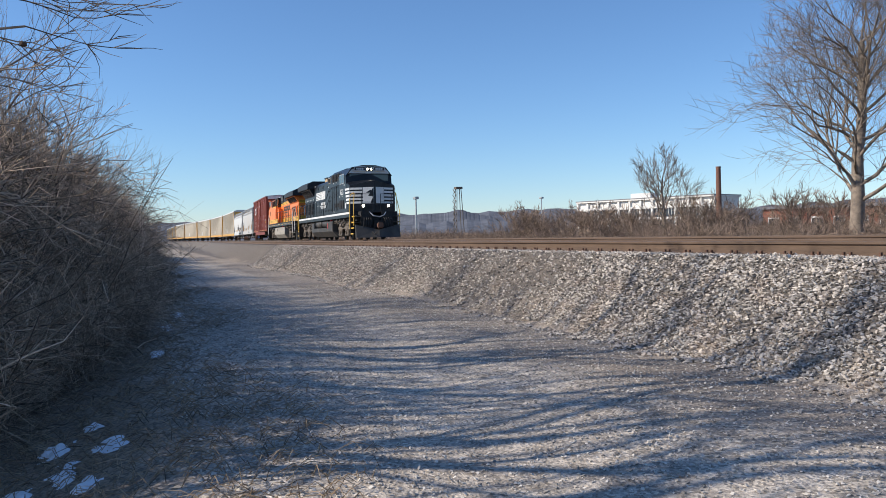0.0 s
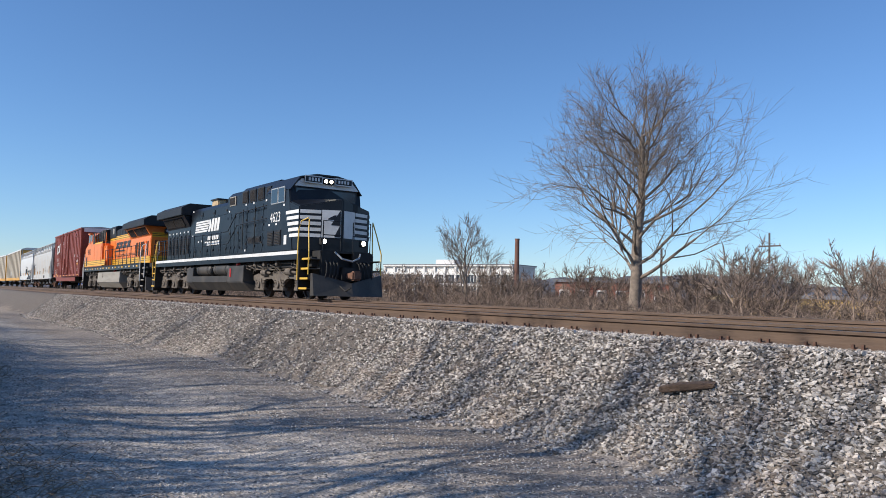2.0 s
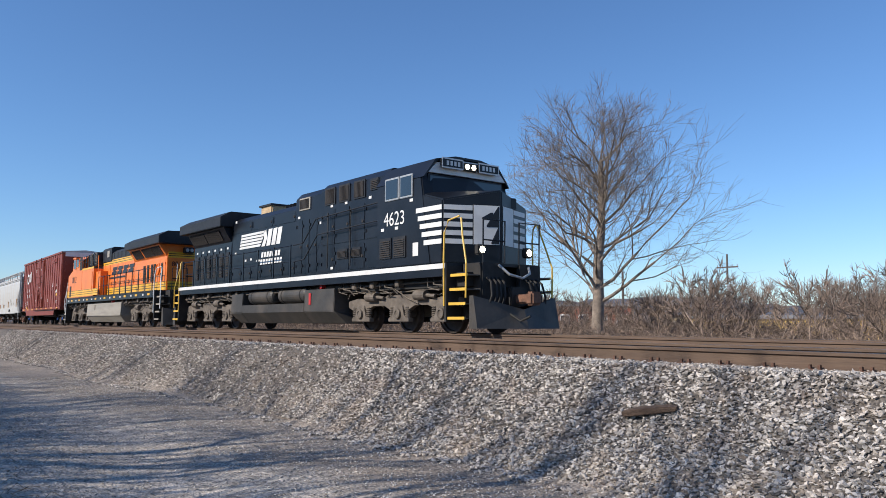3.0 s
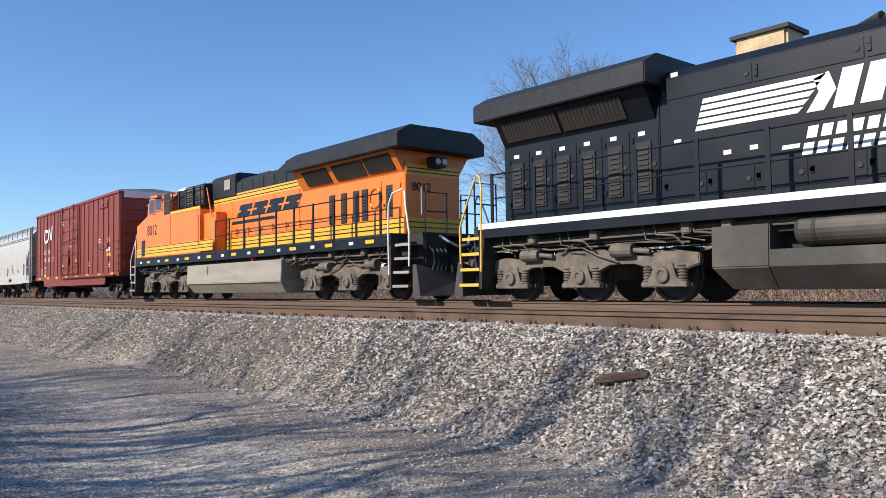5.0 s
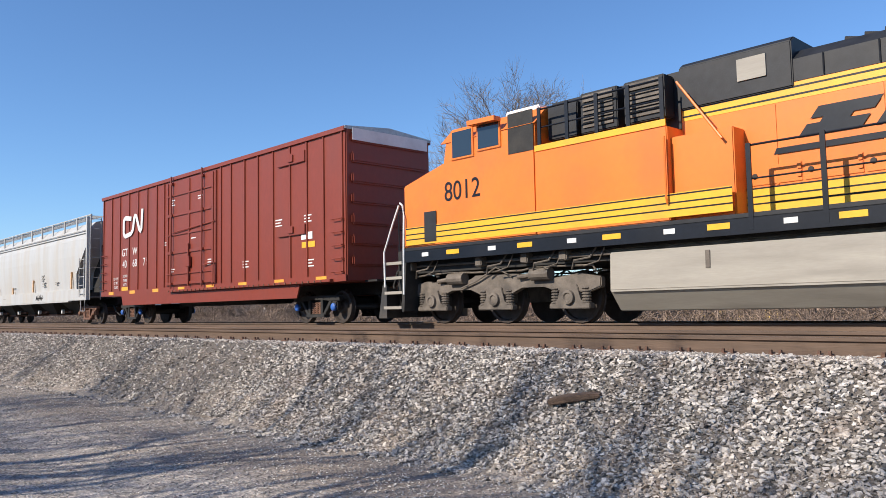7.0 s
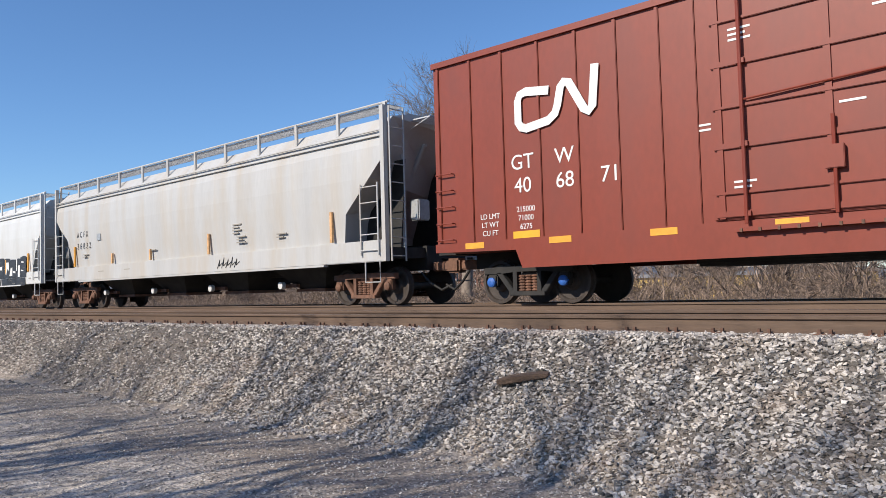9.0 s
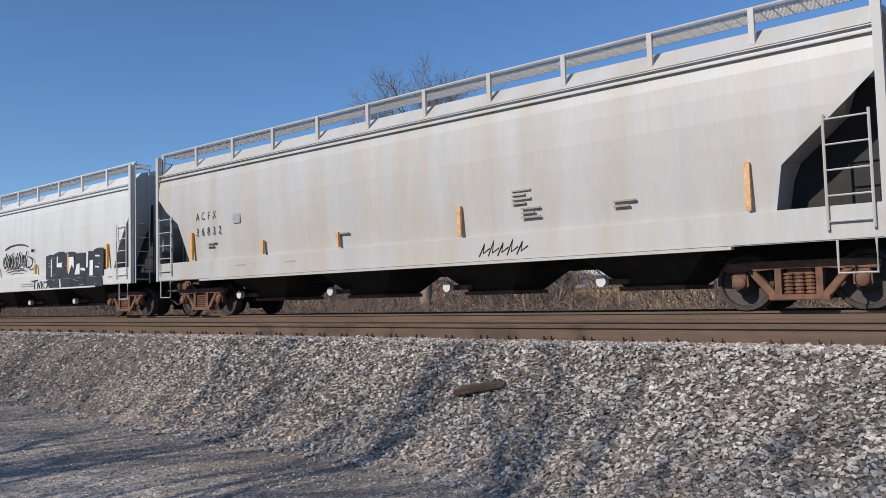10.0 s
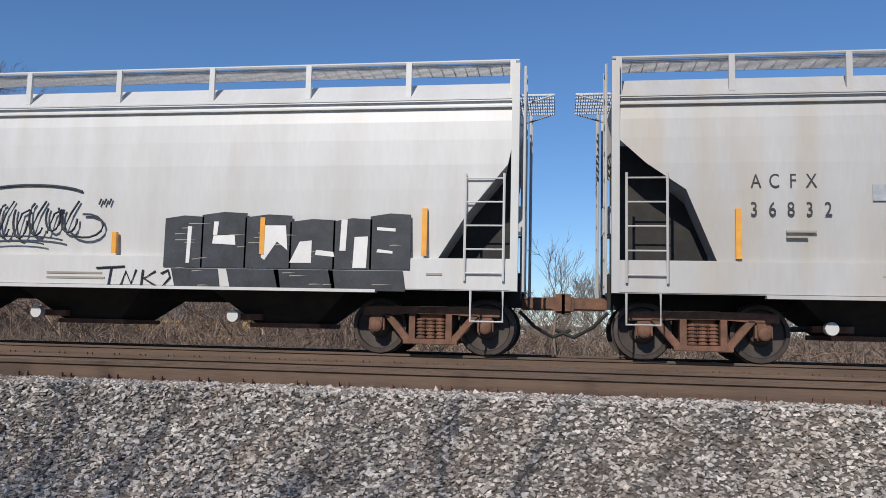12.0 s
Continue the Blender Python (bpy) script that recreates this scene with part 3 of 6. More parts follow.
def corner_steps(ob, x, d, s, tread, rail):
    """A stepwell cut into the end of the frame: side plates, four open treads and bowed grab rails."""
    a, c = sorted((x, x + d * 0.7))
    part("step_back", sbox(s, a, c, 0.98, 1.04, 0.35, 1.78), "dark", ob)
    out = [(x - d * 0.02, 0.3), (x - d * 0.09, 0.3), (x - d * 0.22, 1.72), (x - d * 0.02, 1.72)]
    part("step_side", prism(bmesh.new(), out, s * 1.04, s * 1.56), "dark", ob)
    for k in range(4):
        z = 0.38 + k * 0.36
        t = part("step_tread", sbox(s, a + 0.02, c - 0.02, 1.06, 1.52 - 0.03 * k, z, z + 0.025), "steel", ob)
        part("tread_edge", sbox(s, a + 0.02, c - 0.02, 1.525 - 0.03 * k, 1.55 - 0.03 * k, z - 0.02, z + 0.05), tread, t)
    bm = bmesh.new()
    tube(bm, [(x - d * 0.1, s * 1.57, 0.7), (x - d * 0.12, s * 1.57, 1.9), (x - d * 0.12, s * 1.55, 2.55), (x - d * 0.02, s * 1.5, 2.85), (x + d * 0.25, s * 1.35, 2.95)], 0.024, 8)
    part("grab_rail", bm, rail, ob)
    bm = bmesh.new()
    tube(bm, [(x + d * 0.68, s * 1.5, 0.9), (x + d * 0.7, s * 1.5, 1.75), (x + d * 0.45, s * 1.42, 2.45), (x + d * 0.3, s * 1.34, 2.9)], 0.024, 8)
    part("grab_rail", bm, rail, ob)


def end_gear(ob, x, d):
    """What crowds the end of the frame: plow, coupler, hoses, end rails with a chain and drop step."""
    half = 1.42
    for s in (-1, 1):
        out = [(x + d * 0.05, s * half), (x + d * 0.3, s * half), (x + d * 0.62, 0.0), (x + d * 0.5, 0.0)]
        bm = bmesh.new()
        lo = [bm.verts.new((a + (0 if i in (0, 3) else d * 0.06), b, 0.14)) for i, (a, b) in enumerate(out)]
        hi = [bm.verts.new((a - d * (0.0 if i in (0, 3) else 0.1), b, 0.95 if abs(b) > 0.1 else 0.62)) for i, (a, b) in enumerate(out)]
        bm.faces.new(lo), bm.faces.new(hi[::-1])
        for i in range(4):
            bm.faces.new((lo[i], hi[i], hi[(i + 1) % 4], lo[(i + 1) % 4]))
        part("plow", bm, "tankblack", ob, "dusty black snow plow")
        part("buffer_plate", sbox(s, min(x - d * 0.1, x + d * 0.06), max(x - d * 0.1, x + d * 0.06), 0.28, 1.0, 0.75, 1.8), "dark", ob)
        for k, y in enumerate((0.42, 0.56, 0.7, 0.86)):
            bm = tube(bmesh.new(), [(x + d * 0.06, s * y, 1.42), (x + d * 0.25, s * (y + 0.02), 1.3), (x + d * 0.34, s * (y + 0.07), 0.95), (x + d * 0.26, s * (y + 0.12), 0.62 + 0.05 * (k % 2))], 0.03, 8)
            part("air_hose", bm, "dark", ob, "black rubber air hose")
        bm = tube(bmesh.new(), [(x + d * 0.05, s * 0.25, 1.8), (x + d * 0.07, s * 0.25, 2.85), (x + d * 0.07, s * 0.98, 2.85), (x + d * 0.05, s * 0.98, 1.8)], 0.024, 8)
        tube(bm, [(x + d * 0.06, s * 0.25, 2.35), (x + d * 0.06, s * 0.98, 2.35)], 0.02, 6)
        part("end_rail", bm, "black", ob)
    bm = tube(bmesh.new(), [(x + d * 0.1, -0.5, 1.75), (x + d * 0.3, -0.3, 1.5), (x + d * 0.35, 0.1, 1.42), (x + d * 0.3, 0.4, 1.55), (x + d * 0.1, 0.55, 1.72)], 0.035, 8)
    part("jumper_cable", bm, "galv", ob, "grey looped jumper cable")
    bm = B(min(x, x + d * 0.3), max(x, x + d * 0.3), -0.26, 0.26, 0.7, 1.2, bevel=0.03)
    part("draft_pocket", bm, "dark", ob)
    coupler(ob, x + d * 0.2, d)


def tank_body(ob, x0, x1, material, notch=None):
    """The slung fuel tank with sloped lower flanks and raked ends."""
    out = [(-1.53, 0.62), (-1.5, 1.33), (1.5, 1.33), (1.53, 0.62), (1.2, 0.24), (-1.2, 0.24)]
    if notch:
        low = [(-1.53, 0.62), (-1.53, 0.9), (1.53, 0.9), (1.53, 0.62), (1.2, 0.24), (-1.2, 0.24)]
        part("fuel_tank", prism(bmesh.new(), low, notch[0], notch[1], axis="x"), material, ob, "dusty fuel tank")
        part("tank_back", B(notch[0], notch[1], -0.95, 0.95, 0.9, 1.33), "dark", ob)
        spans = ((x0, notch[0]), (notch[1], x1))
    else:
        spans = ((x0, x1),)
    for a, c in spans:
        bm = prism(bmesh.new(), out, a, c, axis="x")
        for v in bm.verts:
            if v.co.z < 0.4:
                v.co.x += 0.22 if abs(v.co.x - x0) < 0.01 else (0.25 if abs(v.co.x - x1) < 0.01 and x1 > 3.95 else 0)
        bmesh.ops.bevel(bm, geom=bm.edges[:], offset=0.02, segments=2, affect="EDGES")
        part("fuel_tank", bm, material, ob, "dusty fuel tank")


def slanted(ob, s, y, outline, material, lean=0.0, z_ref=0.0):
    """A flat emblem piece on a hood side, leaning with its reading direction."""
    k = lean * (-s)
    q = [(x + k * (z - z_ref), z) for x, z in outline]
    return part("emblem", prism(bmesh.new(), q, s * y, s * (y + 0.005)), material, ob)


def locomotive_frame(ob, rails, treads):
    part("underframe", B(-10.2, 10.2, -1.25, 1.25, 1.2, 1.56), "dark", ob)
    part("walkway", B(-9.75, 9.75, -1.56, 1.56, 1.72, 1.80, bevel=0.01), "roofblack", ob)
    for d in (-1, 1):
        part("end_platform", B(min(d * 9.75, d * 10.45), max(d * 9.75, d * 10.45), -1.02, 1.02, 1.72, 1.80, bevel=0.01), "roofblack", ob)
        end_gear(ob, d * 10.45, d)
        for s in (-1, 1):
            corner_steps(ob, d * 9.78, d, s, treads, rails)
    for s in (-1, 1):
        part("side_sill", sbox(s, -9.75, 9.75, 1.5, 1.565, 1.46, 1.715), "black", ob)
        bm = bmesh.new()
        for k in range(3):
            tube(bm, [(-9.6, s * (1.2 + 0.05 * k), 1.38 - 0.06 * k), (-4, s * (1.25 + 0.05 * k), 1.4 - 0.04 * k), (4, s * (1.25 + 0.05 * k), 1.4 - 0.04 * k), (9.5, s * (1.2 + 0.05 * k), 1.36)], 0.025, 6)
        part("underframe_pipe", bm, "steel", ob)
        for x in (-9.0, -7.3, -5.2, -4.4, 4.3, 5.3, 6.6, 8.9):
            bm = bmesh.new()
            tube(bm, [(x, s * 1.32, 1.5), (x + 0.12, s * 1.4, 1.28), (x + 0.5, s * 1.4, 1.24), (x + 0.62, s * 1.3, 1.08)], 0.02, 6)
            tube(bm, [(x - 0.2, s * 1.36, 1.46), (x - 0.1, s * 1.42, 1.2), (x + 0.3, s * 1.36, 1.12)], 0.014, 6)
            box(bm, x + 0.65, x + 0.85, min(s * 1.2, s * 1.44), max(s * 1.2, s * 1.44), 1.26, 1.46, bevel=0.02)
            part("pipe_bracket", bm, "steel", ob)
    for x in (-7.1, 7.1):
        loco_truck(ob, x)


def black_locomotive(ob):
    hw, cw = 1.0, 1.53
    sides = (-1, 1)
    locomotive_frame(ob, "railyellow", "railyellow")
    for s in sides:
        part("sill_stripe", sbox(s, -9.75, 9.7, 1.566, 1.573, 1.66, 1.79), "white", ob, "white stripe along the sill")
    # hoods
    out = [(-hw, 1.8), (-hw, 4.18), (-hw + 0.2, 4.38), (hw - 0.2, 4.38), (hw, 4.18), (hw, 1.8)]
    part("hood", prism(bmesh.new(), out, -5.2, 0.4, axis="x", bevel=0.015), "black", ob)
    out = [(-hw - 0.02, 1.8), (-hw - 0.02, 4.5), (-hw + 0.2, 4.72), (hw - 0.2, 4.72), (hw + 0.02, 4.5), (hw + 0.02, 1.8)]
    part("blower_hood", prism(bmesh.new(), out, 0.4, 2.55, axis="x", bevel=0.02), "black", ob)
    w = 1.2
    out = [(-w, 1.8), (-w, 4.5), (-w + 0.24, 4.74), (w - 0.24, 4.74), (w, 4.5), (w, 1.8)]
    part("equipment_hood", prism(bmesh.new(), out, 2.55, 6.45, axis="x", bevel=0.02), "black", ob)
    radiator(ob, -9.9, -5.2, hw, 4.46, "black", ((-9.2, -7.6), (-7.5, -5.9)))
    for s in sides:
        door_row(ob, s, [-9.3 + 0.68 * k for k in range(7)], hw, 1.95, 3.35, "black")
        for k in range(6):
            louvre_panel(ob, s, -9.15 + 0.68 * k, -8.8 + 0.68 * k, hw + 0.017, 2.1, 3.1, "roofblack", 9)
        door_row(ob, s, [-5.15 + 0.92 * k for k in range(7)], hw, 1.95, 2.38, "black")
        door_row(ob, s, [-5.15 + 1.85 * k for k in range(4)], hw, 3.78, 4.12, "black")
        door_row(ob, s, (0.45, 0.95, 1.45, 2.0, 2.5), hw + 0.02, 1.95, 3.75, "black")
        louvre_panel(ob, s, 0.72, 1.5, hw + 0.02, 4.08, 4.5, "tankgrey", 8, True)
        for a in (2.85, 3.75, 4.65):
            louvre_panel(ob, s, a, a + 0.66, w, 4.0, 4.55, "roofblack", 8, True)
        louvre_panel(ob, s, 5.6, 6.05, w, 4.15, 4.5, "roofblack", 5)
        door_row(ob, s, (2.6, 3.5, 4.4, 5.3, 6.3), w, 2.75, 3.85, "black")
        door_row(ob, s, (2.6, 3.5, 4.4, 5.3, 6.3), w, 1.9, 2.65, "black")
        for a in (3.7, 4.5):
            louvre_panel(ob, s, a, a + 0.62, w + 0.017, 2.25, 2.55, "roofblack", 6)
        bm = bmesh.new()
        for x in (3.2, 4.6):
            tube(bm, [(x, s * (w + 0.1), 2.0), (x, s * (w + 0.1), 3.75)], 0.022, 6)
        tube(bm, [(1.2, s * 1.5, 2.85), (1.9, s * 1.5, 2.88), (2.5, s * 1.35, 3.62), (6.3, s * 1.35, 3.72)], 0.02, 6)
        tube(bm, [(1.2, s * 1.5, 2.3), (2.0, s * 1.5, 2.35), (2.6, s * 1.35, 3.1), (6.3, s * 1.35, 3.2)], 0.018, 6)
        part("grab_rail", bm, "roofblack", ob)
    part("exhaust_stack", B(-4.0, -3.0, -0.34, 0.34, 4.36, 4.84, bevel=0.05), "stackmetal", ob, "heat-bleached exhaust stack")
    part("stack_rim", B(-4.06, -2.94, -0.4, 0.4, 4.78, 4.85), "roofblack", ob)
    bm = bmesh.new()
    for k in range(3):
        tube(bm, [(-1.8 + k * 0.28, -0.3, 4.5), (-1.4 + k * 0.28, -0.42, 4.52)], 0.04, 8, 0.1)
    box(bm, -1.8, -1.0, -0.34, -0.26, 4.36, 4.5)
    part("air_horn", bm, "dark", ob)
    # cab and nose
    cab_shell(ob, "black", 6.45, 8.6, cw, 4.72, "black")
    NX0, NXS, NXC = 8.4, 9.5, 10.12
    wedge_nose(ob, "black", NX0, NXS, NXC, cw, 3.42, 3.72, 3.78)
    cab_windows(ob, ((6.95, 7.55, 3.68, 4.2), (7.68, 8.2, 3.68, 4.2)), cw, "galv")
    for s in sides:
        part("windshield_frame", sbox(s, 8.61, 8.66, 0.1, 1.34, 3.72, 4.22, bevel=0.01), "black", ob)
        part("windshield", sbox(s, 8.662, 8.674, 0.16, 1.28, 3.78, 4.17, bevel=0.005), "glass", ob, "dark windshield")
        nb = part("number_board", sbox(s, 8.74, 8.86, 0.3, 1.0, 4.4, 4.64, bevel=0.02), "black", ob, "number board")
        part("bezel", sbox(s, 8.86, 8.866, 0.28, 1.02, 4.38, 4.66), "white", nb)
        part("plate", sbox(s, 8.866, 8.872, 0.31, 0.99, 4.42, 4.62), "black", nb)
        for k in range(4):
            a = 0.4 + k * 0.13
            part("digit_bar", sbox(s, 8.872, 8.876, a, a + 0.08, 4.46, 4.58), "white", nb)
    part("forehead", prism(bmesh.new(), [(-1.4, 4.24), (-1.1, 4.52), (-0.45, 4.66), (0.45, 4.66), (1.1, 4.52), (1.4, 4.24)], 8.61, 8.735, axis="x"), "white", ob, "white band above the windshield")
    lights(ob, 8.74, 4.5, 10.3, 0.82)
    p, q, r = (NX0 + 0.1, -cw), (NXS, -cw + 0.04), (NXC, 0.0)
    lerp = lambda a, b, f: (a[0] + (b[0] - a[0]) * f, a[1] + (b[1] - a[1]) * f)
    for k in range(5):
        z = 2.3 + k * 0.215
        for s in sides:
            nose_slab(ob, "nose_stripe", (p[0] - 0.1 + 0.09 * (4 - k), p[1]), (q[0] - 0.02, q[1] - 0.0015), s, z, z + 0.125, "white", "white stripe round the nose")
            if s < 0:
                nose_slab(ob, "nose_stripe", lerp(q, r, 0.02), lerp(q, r, 0.5), s, z, z + 0.125, "white", "white stripe round the nose")
            else:
                nose_slab(ob, "nose_stripe", lerp(q, r, 0.1), lerp(q, r, 0.55), s, z, z + 0.125, "white", "white stripe round the nose")
    nose_slab(ob, "nose_panel", lerp(q, r, 0.52), lerp(q, r, 0.96), -1, 2.3, 3.3, "white", "white emblem panel on the nose")
    nose_slab(ob, "nose_panel", lerp(q, r, 0.57), lerp(q, r, 0.96), 1, 2.3, 3.3, "white", "white emblem panel on the nose")
    for f0, f1, z0, z1 in ((0.74, 0.95, 2.75, 3.28), (0.66, 0.85, 2.95, 3.12), (0.82, 0.95, 2.32, 2.75)):
        nose_slab(ob, "emblem", lerp(q, r, f0), lerp(q, r, f1), -1, z0, z1, "black", "", 0.006, 0.018, 0.25)
    part("nose_door", B(9.3, 9.9, 0.3, 0.75, 3.3, 3.6, bevel=0.02), "black", ob)
    # tank with its two reservoirs
    tank_body(ob, -3.9, 4.05, "tankblack", (-2.85, 2.1))
    for s in sides:
        for x0, x1 in ((-2.5, -0.45), (-0.02, 2.05)):
            bm = tube(bmesh.new(), [(x0, s * 1.22, 1.2), (x0 + 0.03, s * 1.22, 1.2), (x0 + 0.12, s * 1.22, 1.2), (x1 - 0.12, s * 1.22, 1.2), (x1 - 0.03, s * 1.22, 1.2), (x1, s * 1.22, 1.2)], 0.27, 24)
            for v in bm.verts:
                e = min(abs(v.co.x - x0), abs(v.co.x - x1))
                k = 0.55 if e < 0.01 else (0.82 if e < 0.05 else 1.0)
                v.co.y, v.co.z = s * 1.22 + (v.co.y - s * 1.22) * k, 1.2 + (v.co.z - 1.2) * k
            a = part("air_reservoir", bm, "tankblack", ob, "dusty black air reservoir")
            for x in (x0 + 0.35, x1 - 0.35):
                part("strap", tube(bmesh.new(), [(x - 0.03, s * 1.22, 1.2), (x + 0.03, s * 1.22, 1.2)], 0.278, 24), "dark", a)
        part("filler_cap", lathe_y(bmesh.new(), 3.1, 1.42, [(s * 1.32, 0.08), (s * 1.46, 0.07)], 12), "red", ob, "red filler cap")
        part("gauge", sbox(s, 2.45, 2.58, 1.52, 1.54, 0.85, 1.22), "red", ob, "red sight-gauge cover")
        side_posts(ob, [-9.3 + 1.3 * k for k in range(9)], s, 1.05, "black")
    # emblem: five stripes running into a slanted pair, with two rows of bars below
    y = hw + 0.004
    for k in range(5):
        z = 3.12 + 0.118 * k
        slanted(ob, -1, y, [(-4.46, z), (-2.55 + 0.06 * k, z), (-2.48 + 0.06 * k, z + 0.085), (-4.46, z + 0.085)], "white", 0.32, 3.1)
    slanted(ob, -1, y, [(-2.4, 3.1), (-2.12, 3.1), (-2.0, 3.4), (-2.2, 3.7), (-2.42, 3.62), (-2.28, 3.4)], "white", 0.3, 3.1)
    for a, c in ((-1.98, -1.66), (-1.56, -1.24), (-1.16, -0.84)):
        slanted(ob, -1, y, [(a, 3.1), (c, 3.1), (c, 3.7), (a, 3.7)], "white", 0.3, 3.1)
    for z, n, x0 in ((2.69, 7, -2.42), (2.43, 8, -2.5)):
        for k in range(n):
            slanted(ob, -1, y, [(x0 + k * 0.235, z), (x0 + k * 0.235 + 0.17, z), (x0 + k * 0.235 + 0.17, z + 0.19), (x0 + k * 0.235, z + 0.19)], "white", 0.25, z)
    slanted(ob, -1, y, [(-2.85, 2.56), (-2.55, 2.56), (-2.55, 2.63), (-2.85, 2.63)], "white", 0.25, 2.5)
    text("4623", 0.55, ob, side_pose(7.35, -cw - 0.004, 2.95, -1), name="road_number", width=0.95)
    for x in (6.65, 7.35):
        louvre_panel(ob, -1, x, x + 0.58, cw, 2.05, 2.62, "roofblack", 8)
        louvre_panel(ob, 1, x, x + 0.58, cw, 2.05, 2.62, "roofblack", 8)
    part("placard", sbox(-1, 8.25, 8.5, cw, cw + 0.006, 2.05, 2.4), "white", ob, "white placard")
    for x, z, yy in ((6.7, 2.82, cw), (7.4, 2.82, cw), (8.1, 3.5, cw), (2.2, 3.5, hw + 0.04), (3.2, 3.92, w), (4.1, 3.92, w), (-3.9, 2.62, hw), (-3.4, 2.64, hw), (-4.9, 2.95, hw), (3.3, 1.96, w + 0.02), (5.5, 3.92, w), (-4.95, 4.2, hw - 0.02), (0.6, 3.82, hw + 0.02)):
        part("placard", sbox(-1, x, x + 0.15, yy, yy + 0.012, z, z + 0.08), "white", ob, "white placard")
    for k in range(6):
        part("placard", sbox(-1, -9.1 + k * 0.68, -8.94 + k * 0.68, hw + 0.017, hw + 0.024, 3.22, 3.3), "white", ob, "white placard")
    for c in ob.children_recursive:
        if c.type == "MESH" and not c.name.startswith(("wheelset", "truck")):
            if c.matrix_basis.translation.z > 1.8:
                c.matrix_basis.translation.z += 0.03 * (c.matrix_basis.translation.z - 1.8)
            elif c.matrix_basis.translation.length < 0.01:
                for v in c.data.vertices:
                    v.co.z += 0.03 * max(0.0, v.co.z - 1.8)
    for k in range(4):
        part("end_stripe", B(-9.465, -9.455, -0.85, -0.35, 2.55 + k * 0.22, 2.65 + k * 0.22), "white", ob, "white stripe on the hood end")


def orange_locomotive(ob):
    hw, cw = 0.98, 1.53
    sides = (-1, 1)
    locomotive_frame(ob, "railwhite", "tankgrey")
    for s in sides:
        for k in range(9):
            part("reflector", sbox(s, -9 + k * 2.1, -8.6 + k * 2.1, 1.566, 1.571, 1.57, 1.67), "yellow", ob, "yellow reflective strip")
            part("reflector", sbox(s, -8.0 + k * 2.1, -7.78 + k * 2.1, 1.566, 1.571, 1.57, 1.66), "white", ob, "white reflective strip")
    # engine hood, orange below, black roof above
    part("hood", B(-4.2, 2.6, -hw, hw, 1.8, 3.93), "orange", ob)
    out = [(-hw - 0.01, 3.93), (-hw - 0.01, 4.3), (-hw + 0.2, 4.48), (hw - 0.2, 4.48), (hw + 0.01, 4.3), (hw + 0.01, 3.93)]
    part("hood_roof", prism(bmesh.new(), out, -2.6, 0.58, axis="x"), "roofblack", ob)
    out = [(-hw - 0.02, 3.93), (-hw - 0.02, 4.4), (-hw + 0.2, 4.62), (hw - 0.2, 4.62), (hw + 0.02, 4.4), (hw + 0.02, 3.93)]
    part("stack_housing", prism(bmesh.new(), out, -4.15, -2.6, axis="x"), "roofblack", ob)
    part("exhaust_stack", B(-3.6, -2.8, -0.4, 0.4, 4.62, 4.76, bevel=0.03), "roofblack", ob)
    out = [(-hw - 0.05, 3.85), (-hw - 0.05, 4.62), (-hw + 0.1, 4.72), (hw - 0.1, 4.72), (hw + 0.05, 4.62), (hw + 0.05, 3.85)]
    part("blower_housing", prism(bmesh.new(), out, 0.58, 2.6, axis="x", bevel=0.02), "roofblack", ob)
    radiator(ob, -10.1, -4.15, hw, 4.44, "orange", ((-6.15, -4.75), (-8.0, -6.45), (-9.35, -8.1)))
    # control cabinets behind the cab: orange below, black intakes above
    part("control_cabinet", B(2.6, 5.6, -cw, cw, 1.8, 3.5, bevel=0.02), "orange", ob)
    part("control_top", B(2.6, 5.6, -0.95, 0.95, 3.5, 4.6, bevel=0.03), "roofblack", ob)
    part("battery_box", B(1.45, 2.6, -1.4, 1.4, 1.8, 3.3, bevel=0.02), "orange", ob)
    for s in sides:
        for a in (2.75, 3.75):
            bx = part("intake_box", sbox(s, a, a + 0.85, 0.95, 1.3, 3.72, 4.52, bevel=0.02), "roofblack", ob)
            for j in range(8):
                z = 3.82 + j * 0.085
                part("intake_slat", sbox(s, a + 0.08, a + 0.77, 1.3, 1.33, z, z + 0.05), "steel", bx)
        part("intake_box", sbox(s, 4.75, 5.5, 0.95, 1.2, 3.75, 4.45, bevel=0.02), "roofblack", ob)
        side_posts(ob, (2.7, 3.4, 4.1, 4.8, 5.5), s, 0.75, "black", cw - 0.08, 3.62)
        part("colour_band", sbox(s, 2.62, 5.6, cw - 0.03, cw + 0.004, 3.5, 3.62), "yellow", ob, "yellow band on the cabinet")
        part("blower_screen", sbox(s, 1.0, 1.5, hw + 0.05, hw + 0.075, 4.12, 4.5), "tankgrey", ob)
        bm = tube(bmesh.new(), [(2.5, s * 1.3, 4.3), (1.6, s * 1.5, 3.1)], 0.022, 6)
        tube(bm, [(2.62, s * 1.56, 2.1), (2.62, s * 1.6, 2.2), (2.62, s * 1.6, 3.3)], 0.02, 6)
        part("grab_rail", bm, "orange", ob)
        # yellow bands with their thin dark lines
        part("colour_band", sbox(s, -4.15, 2.58, hw + 0.001, hw + 0.006, 3.64, 3.92), "yellow", ob, "yellow band high on the hood")
        part("colour_band", sbox(s, -9.62, 2.6, hw + 0.001, hw + 0.022, 1.84, 2.26), "yellow", ob, "yellow band low on the hood")
        part("colour_band", sbox(s, 1.45, 9.6, cw + 0.001, cw + 0.006, 1.86, 2.28), "yellow", ob, "yellow band low on the cab")
